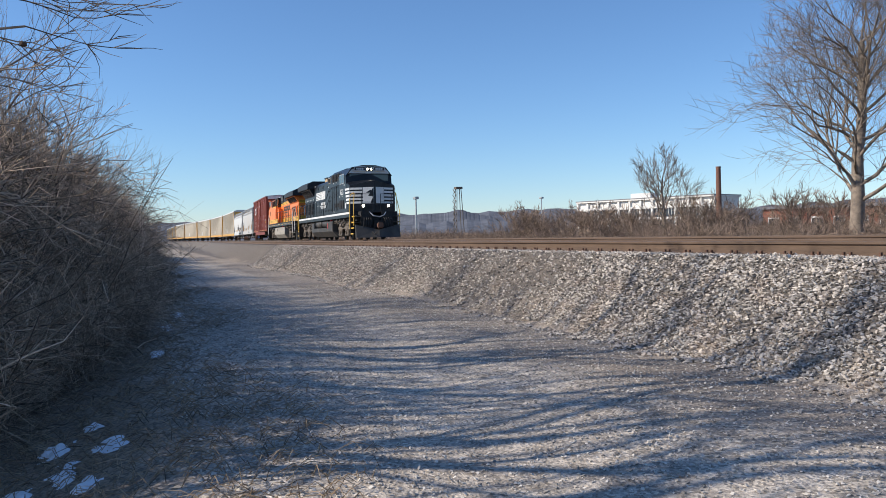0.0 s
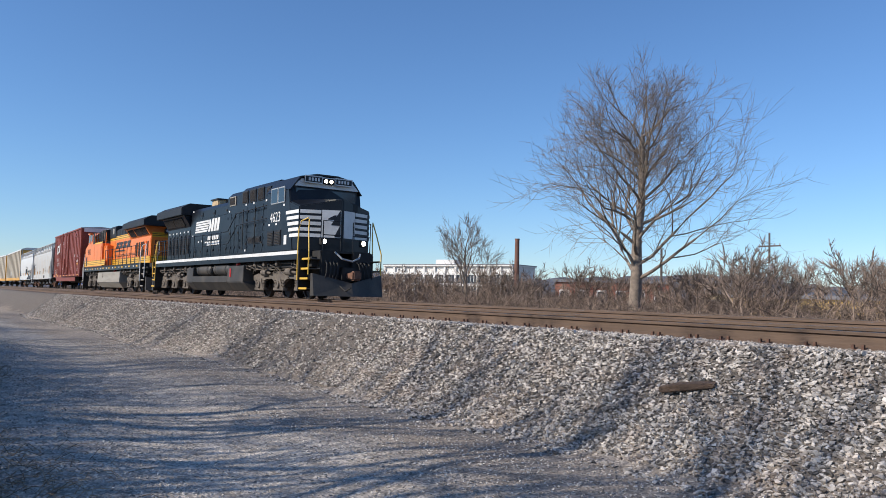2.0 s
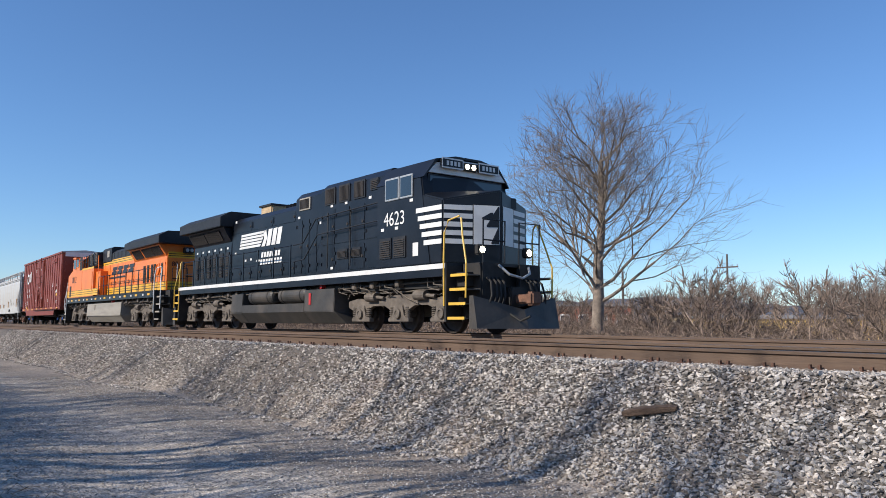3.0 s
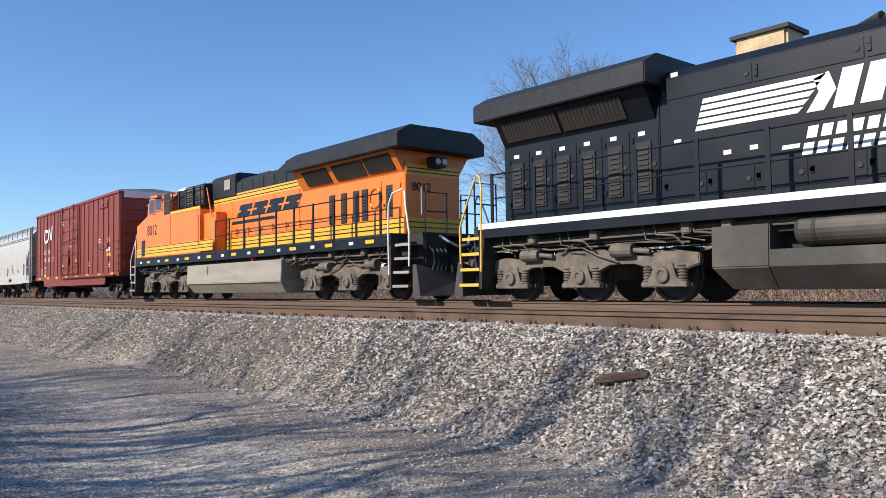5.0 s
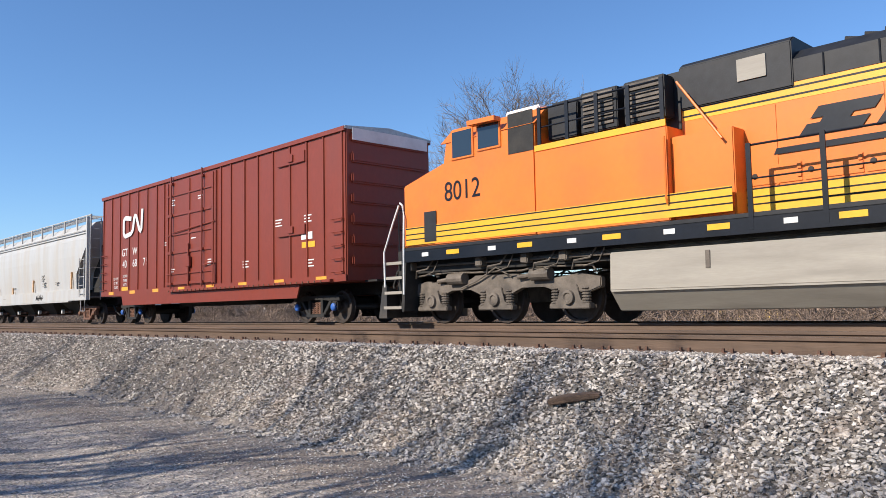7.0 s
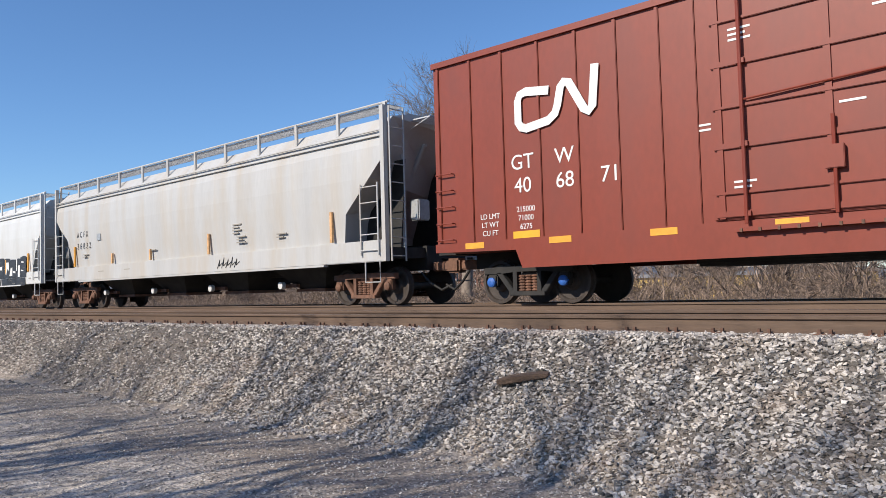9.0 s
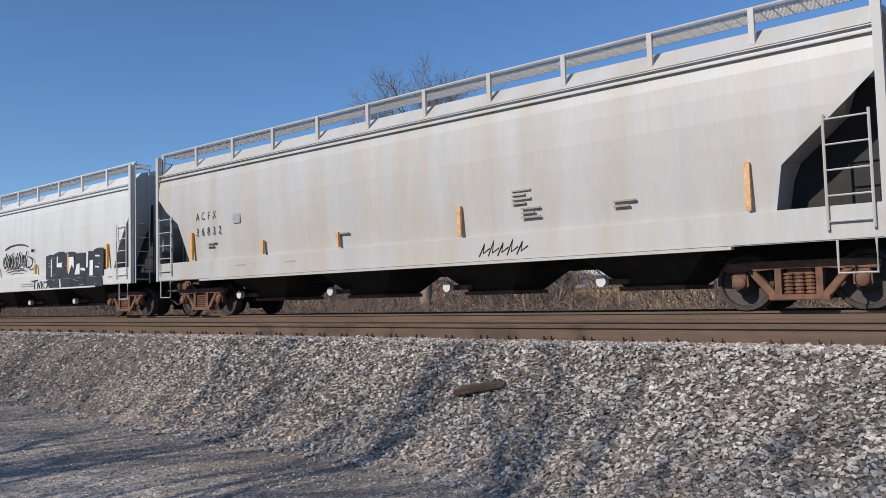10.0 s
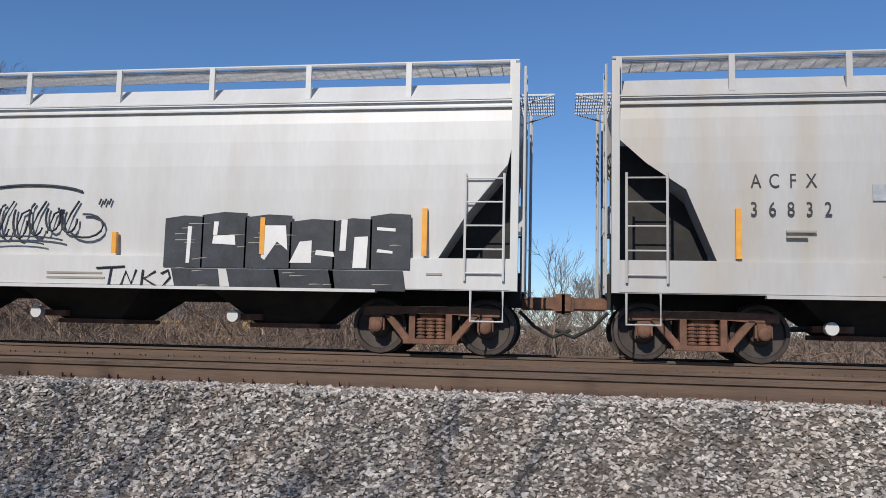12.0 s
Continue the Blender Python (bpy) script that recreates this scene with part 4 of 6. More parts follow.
        for z in (3.7, 3.83):
            part("pinstripe", sbox(s, -4.15, 2.58, hw + 0.006, hw + 0.01, z, z + 0.03), "black", ob)
        for z in (1.98, 2.1, 2.24):
            part("pinstripe", sbox(s, -9.62, 1.45, hw + 0.022, hw + 0.026, z, z + 0.025), "black", ob)
            part("pinstripe", sbox(s, 1.45, 9.6, cw + 0.006, cw + 0.01, z, z + 0.025), "black", ob)
        for k in range(8):
            x = -4.0 + k * 0.82
            bm = tube(bmesh.new(), [(x, s * (hw + 0.03), 3.95), (x, s * (hw + 0.03), 4.3)], 0.012, 4)
            part("roof_rib", bm, "roofblack", ob)
            if k % 2 == 0:
                part("hood_seam", sbox(s, x - 0.02, x + 0.02, hw, hw + 0.014, 2.28, 3.62), "orange", ob)
        door_row(ob, s, [-4.1 + 0.92 * k for k in range(7)], hw, 2.3, 2.62, "orange")
        for a in (-9.1, -7.9, -7.45, -6.8, -6.15):
            louvre_panel(ob, s, a, a + 0.3, hw, 2.3, 3.2, "grille", 9)
        door_row(ob, s, (-9.5, -8.6, -8.0), hw, 1.95, 3.35, "orange")
        ring = tube(bmesh.new(), [(-8.3 + 0.27 * math.cos(a * math.tau / 20), s * (hw + 0.04), 2.9 + 0.27 * math.sin(a * math.tau / 20)) for a in range(21)], 0.03, 6)
        part("hand_brake_wheel", ring, "orange", ob, "orange hand-brake wheel")
        tank_fill = lathe_y(bmesh.new(), -1.6, 1.42, [(s * 1.32, 0.08), (s * 1.46, 0.07)], 12)
        part("filler_cap", tank_fill, "red", ob, "red filler cap")
        side_posts(ob, [-9.3 + 1.16 * k for k in range(10)], s, 1.1, "black")
        # emblem: four broad leaning blocks with cut-outs over a thin bar
        for k in range(4):
            x = -0.3 - k * 1.15
            c0, c1 = (x + 0.55, x + 0.1) if k % 2 else (x + 0.2, x + 0.65)
            for o in ([(x - 0.1, 3.0), (x + 0.85, 3.0), (x + 0.85, 3.19), (x - 0.1, 3.19)], [(min(c0, c1), 3.19), (max(c0, c1), 3.19), (max(c0, c1), 3.27), (min(c0, c1), 3.27)], [(x - 0.1, 3.27), (x + 0.85, 3.27), (x + 0.85, 3.45), (x - 0.1, 3.45)]):
                slanted(ob, s, hw + 0.017, o, "black", 0.75, 3.0)
        slanted(ob, s, hw + 0.017, [(-2.6, 2.78), (0.95, 2.78), (0.95, 2.88), (-2.2, 2.88)], "black", 0.5, 2.8)
    # cab and nose
    cab_shell(ob, "orange", 5.6, 8.2, cw, 4.6, "orange")
    wedge_nose(ob, "orange", 8.0, 9.72, 10.05, cw, 3.3, 3.4, 3.8)
    cab_windows(ob, ((6.55, 7.15, 3.8, 4.32), (7.35, 7.95, 3.72, 4.3)), cw, "orange")
    for s in sides:
        part("cab_recess", sbox(s, 5.62, 6.3, cw, cw + 0.01, 3.55, 4.4), "dark", ob)
        part("sun_visor", prism(bmesh.new(), [(6.5, 4.3), (7.3, 4.32), (7.3, 4.42), (6.5, 4.4)], s * cw, s * (cw + 0.22)), "orange", ob)
        part("windshield", sbox(s, 8.21, 8.225, 0.14, 1.3, 3.85, 4.25, bevel=0.005), "glass", ob, "dark windshield")
        part("number_board", sbox(s, 8.21, 8.3, 0.3, 0.98, 4.3, 4.5), "black", ob)
        part("cab_door", sbox(s, 8.55, 8.95, cw + 0.0, cw + 0.012, 1.9, 2.6), "roofblack", ob, "dark vent panel low on the nose")
    part("air_conditioner", B(6.2, 7.2, -0.6, 0.6, 4.62, 4.78, bevel=0.04), "white", ob)
    bm = bmesh.new()
    for k in range(3):
        tube(bm, [(-1.0 + k * 0.3, 0.25, 4.56), (-0.62 + k * 0.3, 0.32, 4.58)], 0.04, 8, 0.1)
    part("air_horn", bm, "dark", ob)
    part("tail_light", B(-10.0, -9.62, -0.22, 0.22, 3.65, 3.95, bevel=0.03), "roofblack", ob)
    for s in sides:
        part("lens", lathe_y(bmesh.new(), 0, 0, [(0, 0.09), (0.03, 0.08)], 14), "galv", ob, "unlit headlight lens", pose(-10.0, s * 0.11, 3.8, 0, 0, 90))
    part("colour_band", B(-9.664, -9.654, -0.93, 0.93, 1.86, 2.26), "yellow", ob, "yellow band on the hood end")
    part("colour_band", B(-9.664, -9.654, -0.93, 0.93, 3.42, 3.72), "yellow", ob, "yellow band on the hood end")
    for z in (1.98, 2.12, 3.5, 3.6):
        part("pinstripe", B(-9.67, -9.665, -0.93, 0.93, z, z + 0.03), "black", ob)
    bm = tube(bmesh.new(), [(-9.66, 0.5, 2.3), (-9.74, 0.5, 2.35), (-9.74, 0.5, 3.1), (-9.66, 0.5, 3.15)], 0.02, 6)
    part("grab_rail", bm, "railwhite", ob)
    tank_body(ob, -3.75, 3.9, "tankgrey")
    for s in sides:
        part("tank_seam", sbox(s, -3.5, 3.85, 1.53, 1.54, 0.6, 0.63), "tankgrey", ob)
        part("sight_gauge", sbox(s, 1.9, 1.98, 1.515, 1.53, 0.95, 1.25), "steel", ob)
    text("8012", 0.62, ob, side_pose(7.7, cw + 0.006, 2.78, 1), "black", "road_number", width=0.92)
    text("8012", 0.34, ob, pose(-9.67, 0.42, 3.0, 90, 0, -90), "black", "road_number")


def end_ladder(ob, x, y, z0, z1, material, w=0.42, n=6, along="y"):
    bm = bmesh.new()
    d = Vector((0, w, 0)) if along == "y" else Vector((w, 0, 0))
    a = Vector((x, y, 0))
    for q in (a, a + d):
        tube(bm, [q + Vector((0, 0, z0)), q + Vector((0, 0, z1))], 0.022, 6)
    for k in range(n):
        z = z0 + 0.12 + (z1 - z0 - 0.2) * k / (n - 1)
        tube(bm, [a + Vector((0, 0, z)), a + d + Vector((0, 0, z))], 0.014, 6)
    part("ladder", bm, material, ob, "steel ladder")


def boxcar(ob):
    L, w, z0, z1 = 8.45, 1.5, 1.02, 5.2
    part("body", B(-L, L, -w, w, z0 + 0.1, z1, bevel=0.03), "boxred", ob, "oxide-red corrugated car body")
    part("roof", prism(bmesh.new(), [(-w - 0.03, z1 - 0.05), (-w - 0.03, z1 + 0.03), (0, z1 + 0.16), (w + 0.03, z1 + 0.03), (w + 0.03, z1 - 0.05)], -L - 0.02, L + 0.02, axis="x"), "galv", ob, "pale metal roof")
    for s in (-1, 1):
        for x in (-8.3, -7.4, -6.57, -5.67, -4.81, -3.97, -3.14, -2.5, 1.73, 2.38, 3.23, 4.03, 4.89, 5.8, 6.65, 7.45, 8.3):
            part("side_rib", sbox(s, x - 0.035, x + 0.035, w, w + 0.035, z0 + 0.22, z1 - 0.08, bevel=0.01), "boxred", ob)
        part("side_sill", prism(bmesh.new(), [(-L, z0 + 0.1), (-L, z0 + 0.28), (L, z0 + 0.28), (L, z0 + 0.1), (6.3, z0 + 0.06), (6.15, z0 - 0.3), (-6.15, z0 - 0.3), (-6.3, z0 + 0.06)], s * w, s * (w + 0.04)), "boxred", ob)
        part("top_chord", sbox(s, -L, L, w, w + 0.06, z1 - 0.1, z1 + 0.02), "boxred", ob)
        dr = part("door", sbox(s, -2.25, 1.45, w, w + 0.05, z0 + 0.3, z1 - 0.16, bevel=0.015), "boxred", ob, "wide plug door")
        for z, h in ((1.36, 0.1), (1.72, 0.05), (2.45, 0.1), (3.1, 0.05), (3.78, 0.1), (4.5, 0.05)):
            part("door_rib", sbox(s, -2.2, 1.2, w + 0.05, w + 0.09, z, z + h, bevel=0.008), "boxred", dr)
        for x in (-2.1, -0.43, 1.25):
            part("door_stile", sbox(s, x - 0.05, x + 0.05, w + 0.051, w + 0.08, z0 + 0.32, z1 - 0.2), "boxred", dr)
        for x in (-1.7, 0.62):
            bm = tube(bmesh.new(), [(x, s * (w + 0.13), z0 + 0.22), (x, s * (w + 0.13), z1 + 0.02)], 0.032, 8)
            for z in (1.4, 2.5, 3.82, 4.95):
                box(bm, x - 0.07, x + 0.07, min(s * (w + 0.05), s * (w + 0.14)), max(s * (w + 0.05), s * (w + 0.14)), z - 0.04, z + 0.04)
            part("lock_bar", bm, "boxred", dr)
        bm = tube(bmesh.new(), [(-0.38, s * (w + 0.12), 1.3), (-0.38, s * (w + 0.12), 2.75)], 0.03, 8)
        box(bm, -0.52, -0.24, min(s * (w + 0.08), s * (w + 0.16)), max(s * (w + 0.08), s * (w + 0.16)), 1.95, 2.3, bevel=0.01)
        tube(bm, [(1.3, s * (w + 0.1), 1.25), (1.42, s * (w + 0.1), 1.35), (1.42, s * (w + 0.1), 2.0), (0.7, s * (w + 0.12), 1.95)], 0.022, 6)
        tube(bm, [(1.42, s * (w + 0.08), 3.35), (-1.7, s * (w + 0.11), 3.2)], 0.018, 6)
        part("door_handle", bm, "boxred", dr)
        part("door_track", sbox(s, -1.9, 7.9, w, w + 0.16, z0 + 0.1, z0 + 0.17), "boxred", ob)
        for k in range(33):
            part("track_bolt", sbox(s, -1.8 + k * 0.29, -1.76 + k * 0.29, w + 0.16, w + 0.18, z0 + 0.09, z0 + 0.15), "rust", ob)
        for z, h in ((4.55, 0.32), (2.5, 0.28)):
            part("side_bracket", sbox(s, 5.2, 6.6, w, w + 0.06, z, z + h, bevel=0.01), "boxred", ob)
            part("latch", sbox(s, 5.8, 6.05, w + 0.06, w + 0.1, z + 0.06, z + 0.26, bevel=0.01), "boxred", ob)
        for k in range(8):
            x = -7.6 + k * 2.1
            part("reflector", B(x, x + 0.5, min(s * (w + 0.041), s * (w + 0.046)), max(s * (w + 0.041), s * (w + 0.046)), z0 + 0.14, z0 + 0.26), "safety", ob, "yellow reflective strip")
        for x, d in ((-L, 1), (L, -1)):
            for k in range(5):
                bm = tube(bmesh.new(), [(x + d * 0.1, s * (w + 0.02), z0 + 0.35 + k * 0.35), (x + d * 0.1, s * (w + 0.1), z0 + 0.35 + k * 0.35), (x + d * 0.55, s * (w + 0.1), z0 + 0.35 + k * 0.35), (x + d * 0.55, s * (w + 0.02), z0 + 0.35 + k * 0.35)], 0.014, 6)
                part("grab_iron", bm, "boxred", ob)
    for d in (-1, 1):
        for k in range(7):
            z = z0 + 0.5 + k * 0.55
            part("end_corrugation", B(min(d * L, d * (L + 0.08)), max(d * L, d * (L + 0.08)), -w + 0.15, w - 0.15, z, z + 0.28, bevel=0.05), "boxred", ob)
        part("height_placard", B(min(d * (L + 0.084), d * (L + 0.092)), max(d * (L + 0.084), d * (L + 0.092)), -w + 0.16, w - 0.16, z1 - 0.34, z1 - 0.02), "white", ob, "white end panel")
        part("brake_step", B(min(d * L, d * (L + 0.5)), max(d * L, d * (L + 0.5)), -0.9, 0.9, 1.1, 1.15), "dark", ob)
        coupler(ob, d * L, d)
        freight_truck(ob, d * 6.4, "dark", "blue")
    part("centre_sill", B(-L, L, -0.2, 0.2, 0.78, 1.14), "dark", ob)
    part("underframe_gear", B(-3, 2.6, -0.7, 0.7, 0.62, 1.12, bevel=0.05), "dark", ob)
    bm = bmesh.new()
    for z in (0.82, 0.9):
        tube(bm, [(-4.5, -1.1, z), (-1, -1.0, z - 0.1), (4.5, -1.1, z)], 0.03, 6)
    part("brake_rod", bm, "dark", ob)
    # emblem ribbon: a rounded open loop joined to a zigzag
    y = -w - 0.004
    pts = [(-5.55, 4.13), (-6.1, 4.2), (-6.24, 4.16), (-6.29, 4.04), (-6.29, 3.62), (-6.22, 3.52), (-6.1, 3.48), (-5.58, 3.55), (-5.42, 3.66), (-5.36, 3.8), (-5.28, 4.14), (-5.2, 4.22), (-5.1, 4.2), (-4.78, 3.64), (-4.68, 3.58), (-4.6, 3.66), (-4.52, 4.42)]
    left, right = [], []
    for i, (xa, za) in enumerate(pts):
        q0, q1 = pts[max(0, i - 1)], pts[min(len(pts) - 1, i + 1)]
        dx, dz = q1[0] - q0[0], q1[1] - q0[1]
        l = math.hypot(dx, dz)
        left.append((xa + 0.15 - dz / l * 0.085, za - 0.05 + dx / l * 0.085))
        right.append((xa + 0.15 + dz / l * 0.085, za - 0.05 - dx / l * 0.085))
    bm = bmesh.new()
    ring = [[bm.verts.new((q[0], y - 0.034 - o, q[1])) for q in (lq, rq)] for o in (0, 0.006) for lq, rq in zip(left, right)]
    n = len(pts)
    for i in range(n - 1):
        bm.faces.new((ring[i][0], ring[i][1], ring[i + 1][1], ring[i + 1][0]))
        bm.faces.new((ring[n + i][0], ring[n + i + 1][0], ring[n + i + 1][1], ring[n + i][1]))
        for k in (0, 1):
            bm.faces.new((ring[i][k], ring[i + 1][k], ring[n + i + 1][k], ring[n + i][k]))
    part("emblem", bm, "white", ob, "white ribbon emblem")
    yy = -w - 0.006
    text("GT", 0.42, ob, side_pose(-6.1, yy, 2.66, -1), name="reporting_mark")
    text("W", 0.42, ob, side_pose(-5.12, yy, 2.66, -1), name="reporting_mark")
    for x, q in ((-6.1, "40"), (-5.12, "68"), (-4.15, "71")):
        text(q, 0.42, ob, side_pose(x, yy, 2.2, -1), name="reporting_mark")
    for k, q in enumerate(("LD LMT", "LT WT", "CU FT")):
        text(q, 0.15, ob, side_pose(-6.95, yy, 1.74 - 0.17 * k, -1), name="lettering")
    for k, q in enumerate(("215000", "71000", "6275")):
        text(q, 0.15, ob, side_pose(-6.05, yy, 1.82 - 0.17 * k, -1), name="lettering")
    for x, z in ((-6.05, 1.36), (6.7, 2.2)):
        part("placard", B(x - 0.32, x + 0.32, yy - 0.006, yy, z - 0.08, z + 0.08), "yellow", ob, "yellow warning placard")
    part("placard", B(6.35, 6.9, yy - 0.006, yy, 2.35, 2.55), "white", ob, "white placard")
    for x, z, n in ((-1.9, 4.35, 3), (0.2, 4.3, 2), (-1.9, 1.9, 2), (5.0, 3.0, 3), (6.5, 3.0, 3), (3.1, 1.9, 3), (-0.3, 2.9, 1), (6.6, 1.75, 3), (0.9, 2.1, 3), (-2.5, 2.9, 2)):
        for k in range(n):
            part("stencil", B(x, x + 0.36 - 0.08 * (k % 2), *((-w - 0.058, -w - 0.052) if -2.2 < x < 1.4 else (-w - 0.008, -w - 0.002)), z - k * 0.085, z - k * 0.085 + 0.035), "white", ob)
    return ob


def hopper(ob, material, dirty):
    """A covered hopper with curved flanks, slope sheets, four bins and a roof walk."""
    L, w = 9.4, 1.58
    zs, zt = 1.02, 4.3
    prof = [(-1.50, 1.5), (-1.56, 2.2), (-1.585, 2.6), (-1.6, 3.0), (-1.595, 3.4), (-1.58, 3.7), (-1.5, 4.1), (-1.2, 4.42), (-0.6, 4.56), (0.6, 4.56), (1.2, 4.42), (1.5, 4.1), (1.58, 3.7), (1.595, 3.4), (1.6, 3.0), (1.585, 2.6), (1.56, 2.2), (1.50, 1.5)]
    xt = {1.5: 7.86, 2.2: 7.98, 2.6: 8.32, 3.0: 8.9, 3.4: 9.33, 3.7: 9.33, 4.1: 9.33, 4.42: 9.33, 4.56: 9.3} if not dirty else {1.5: 8.15, 2.2: 8.6, 2.6: 8.9, 3.0: 9.25, 3.4: 9.33, 3.7: 9.33, 4.1: 9.33, 4.42: 9.33, 4.56: 9.3}
    bm = bmesh.new()
    rings = [[bm.verts.new((d * xt[z], y, z)) for y, z in prof] for d in (-1, 1)]
    n = len(prof)
    for k in range(n - 1):
        bm.faces.new((rings[0][k], rings[1][k], rings[1][k + 1], rings[0][k + 1]))
    bm.faces.new((rings[0][n - 1], rings[1][n - 1], rings[1][0], rings[0][0]))
    bm.faces.new(rings[0][::-1]), bm.faces.new(rings[1])
    part("body", bm, material, ob, "weathered white hopper body")
    for s in (-1, 1):
        part("side_sill", B(-L, L, min(s * 1.5, s * 1.6), max(s * 1.5, s * 1.6), zs, 1.52, bevel=0.015), material, ob)
        part("sill_lip", B(-L + 2.2, L - 2.2, min(s * 1.5, s * 1.64), max(s * 1.5, s * 1.64), zs - 0.05, zs - 0.002), material, ob)
        for z in (3.92, 4.05):
            part("seam", B(-9.3, 9.3, min(s * 1.55, s * 1.6), max(s * 1.55, s * 1.6), z, z + 0.025), material, ob)
        for d in (-1, 1):
            a = d * L
            # added dark plate: gives the open end its deep shade by colour
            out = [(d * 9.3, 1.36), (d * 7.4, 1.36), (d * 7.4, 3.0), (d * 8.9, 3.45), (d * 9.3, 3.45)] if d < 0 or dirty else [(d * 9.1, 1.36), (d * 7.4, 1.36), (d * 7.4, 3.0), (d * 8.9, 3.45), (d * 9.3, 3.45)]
            part("end_web", prism(bmesh.new(), out, s * 0.80, s * 0.82), "dark", ob, "added dark plate for the web and deep shade under the slope sheet")
            part("corner_post", B(min(d * 9.30, d * 9.42), max(d * 9.30, d * 9.42), min(s * 1.5, s * 1.62), max(s * 1.5, s * 1.62), zs, 4.62), material, ob)
            end_ladder(ob, d * 8.6 if d > 0 else d * 8.6 - 0.6, s * 1.64, zs + 0.15, 2.85, material, 0.6, 5, "x")
            end_ladder(ob, d * 9.5, s * 1.5 - (0.45 if s > 0 else 0), zs, 4.6, material, 0.45, 9)
            bm = tube(bmesh.new(), [(d * 8.7, s * 1.6, zs), (d * 8.7, s * 1.6, 0.55), (d * 9.2, s * 1.6, 0.55), (d * 9.2, s * 1.6, zs)], 0.02, 6)
            part("stirrup", bm, material, ob)
        # roof walk along the edge
        bm = bmesh.new()
        tube(bm, [(-9.4, s * 1.42, 4.72), (9.4, s * 1.42, 4.72)], 0.028, 6)
        part("walk_rail", bm, material, ob)
        for k in range(12):
            x = -9.3 + k * 18.6 / 11
            part("walk_bracket", B(x - 0.045, x + 0.045, min(s * 1.40, s * 1.46), max(s * 1.40, s * 1.46), 4.15, 4.72), material, ob)
        bm = bmesh.new()
        for k in range(13):
            y = 0.86 + k * 0.043
            box(bm, -9.3, 9.3, min(s * y, s * (y + 0.008)), max(s * y, s * (y + 0.008)), 4.66, 4.69)
        for k in range(94):
            x = -9.3 + k * 0.2
            box(bm, x - 0.006, x + 0.006, min(s * 0.86, s * 1.4), max(s * 0.86, s * 1.4), 4.67, 4.685)
        tagged(part("walk_grating", bm, "grating", ob), "open steel walkway grating", kind="stuff")
        for k in range(5):
            x = ((-4.2, -0.6, 2.7, 5.27, 7.92) if dirty else (-7.62, -4.5, -1.75, 1.8, 7.45))[k]
            part("reflector", B(x, x + 0.08, min(s * 1.575, s * 1.634), max(s * 1.575, s * 1.634), 1.55, 2.3 if k == 4 or (k == 0 and not dirty) else (2.15 if k == 3 else 1.9)), "safety" if dirty or k == 0 else "fadedtape", ob, "orange reflective strip")
    for k in range(6):
        x = -7.2 + k * 2.88
        part("roof_hatch", B(x - 0.9, x + 0.9, -0.38, 0.38, 4.55, 4.66, bevel=0.03), material, ob)
    for k in range(4):
        x = -5.4 + k * 3.6
        bm = bmesh.new()
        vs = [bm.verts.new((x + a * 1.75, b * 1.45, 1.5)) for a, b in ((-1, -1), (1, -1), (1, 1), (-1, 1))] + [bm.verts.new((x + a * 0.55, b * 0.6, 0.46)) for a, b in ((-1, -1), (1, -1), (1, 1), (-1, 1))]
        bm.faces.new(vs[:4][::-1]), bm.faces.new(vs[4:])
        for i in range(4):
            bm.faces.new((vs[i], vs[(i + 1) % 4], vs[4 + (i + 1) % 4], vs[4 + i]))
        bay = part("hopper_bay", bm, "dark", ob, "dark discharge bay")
        bm = B(x - 0.62, x + 0.62, -0.66, 0.66, 0.38, 0.46)
        tube(bm, [(x - 0.75, -1.0, 0.56), (x - 0.75, 1.0, 0.56)], 0.05, 10)
        box(bm, x - 0.95, x - 0.35, -0.85, -0.75, 0.5, 0.6)
        part("outlet_gate", bm, "rust", bay)
        bm = tube(bmesh.new(), [(x - 0.75, -1.12, 0.56), (x - 0.75, -1.0, 0.56)], 0.1, 14)
        part("gate_cap", bm, "hopperwhite", bay, "pale gate cap")
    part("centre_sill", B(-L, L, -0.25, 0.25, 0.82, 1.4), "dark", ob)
    for d in (-1, 1):
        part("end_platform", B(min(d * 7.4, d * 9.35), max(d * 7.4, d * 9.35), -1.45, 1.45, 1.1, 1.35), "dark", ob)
        bm = tube(bmesh.new(), [(d * 7.4, 0, 1.35), (d * 9.2, 0, 3.9)], 0.06, 8)
        for y in (-0.7, 0.7):
            tube(bm, [(d * 9.1, y, 1.35), (d * 9.1, y, 3.6)], 0.05, 8)
        part("end_strut", bm, material, ob)
        bm = bmesh.new()
        for k in range(15):
            x = d * (9.35 + k * 0.042)
            box(bm, min(x, x + d * 0.008), max(x, x + d * 0.008), -0.6, 0.6, 4.38, 4.42)
        for k in range(7):
            y = -0.6 + k * 0.2
            box(bm, min(d * 9.33, d * 9.95), max(d * 9.33, d * 9.95), y - 0.008, y + 0.008, 4.385, 4.415)
        for y in (-0.6, 0.6):
            tube(bm, [(d * 9.33, y, 4.2), (d * 9.9, y, 4.38)], 0.015, 6)
        tagged(part("crossover_walk", bm, "grating", ob), "galvanised open end walkway", kind="stuff")
        part("brake_box", B(min(d * 9.2, d * 9.5), max(d * 9.2, d * 9.5), -0.6, -0.2, 2.0, 2.5, bevel=0.03), "galv", ob)
        coupler(ob, d * L, d)
        freight_truck(ob, d * 8.0, "rust", "rust")
    y = -1.61
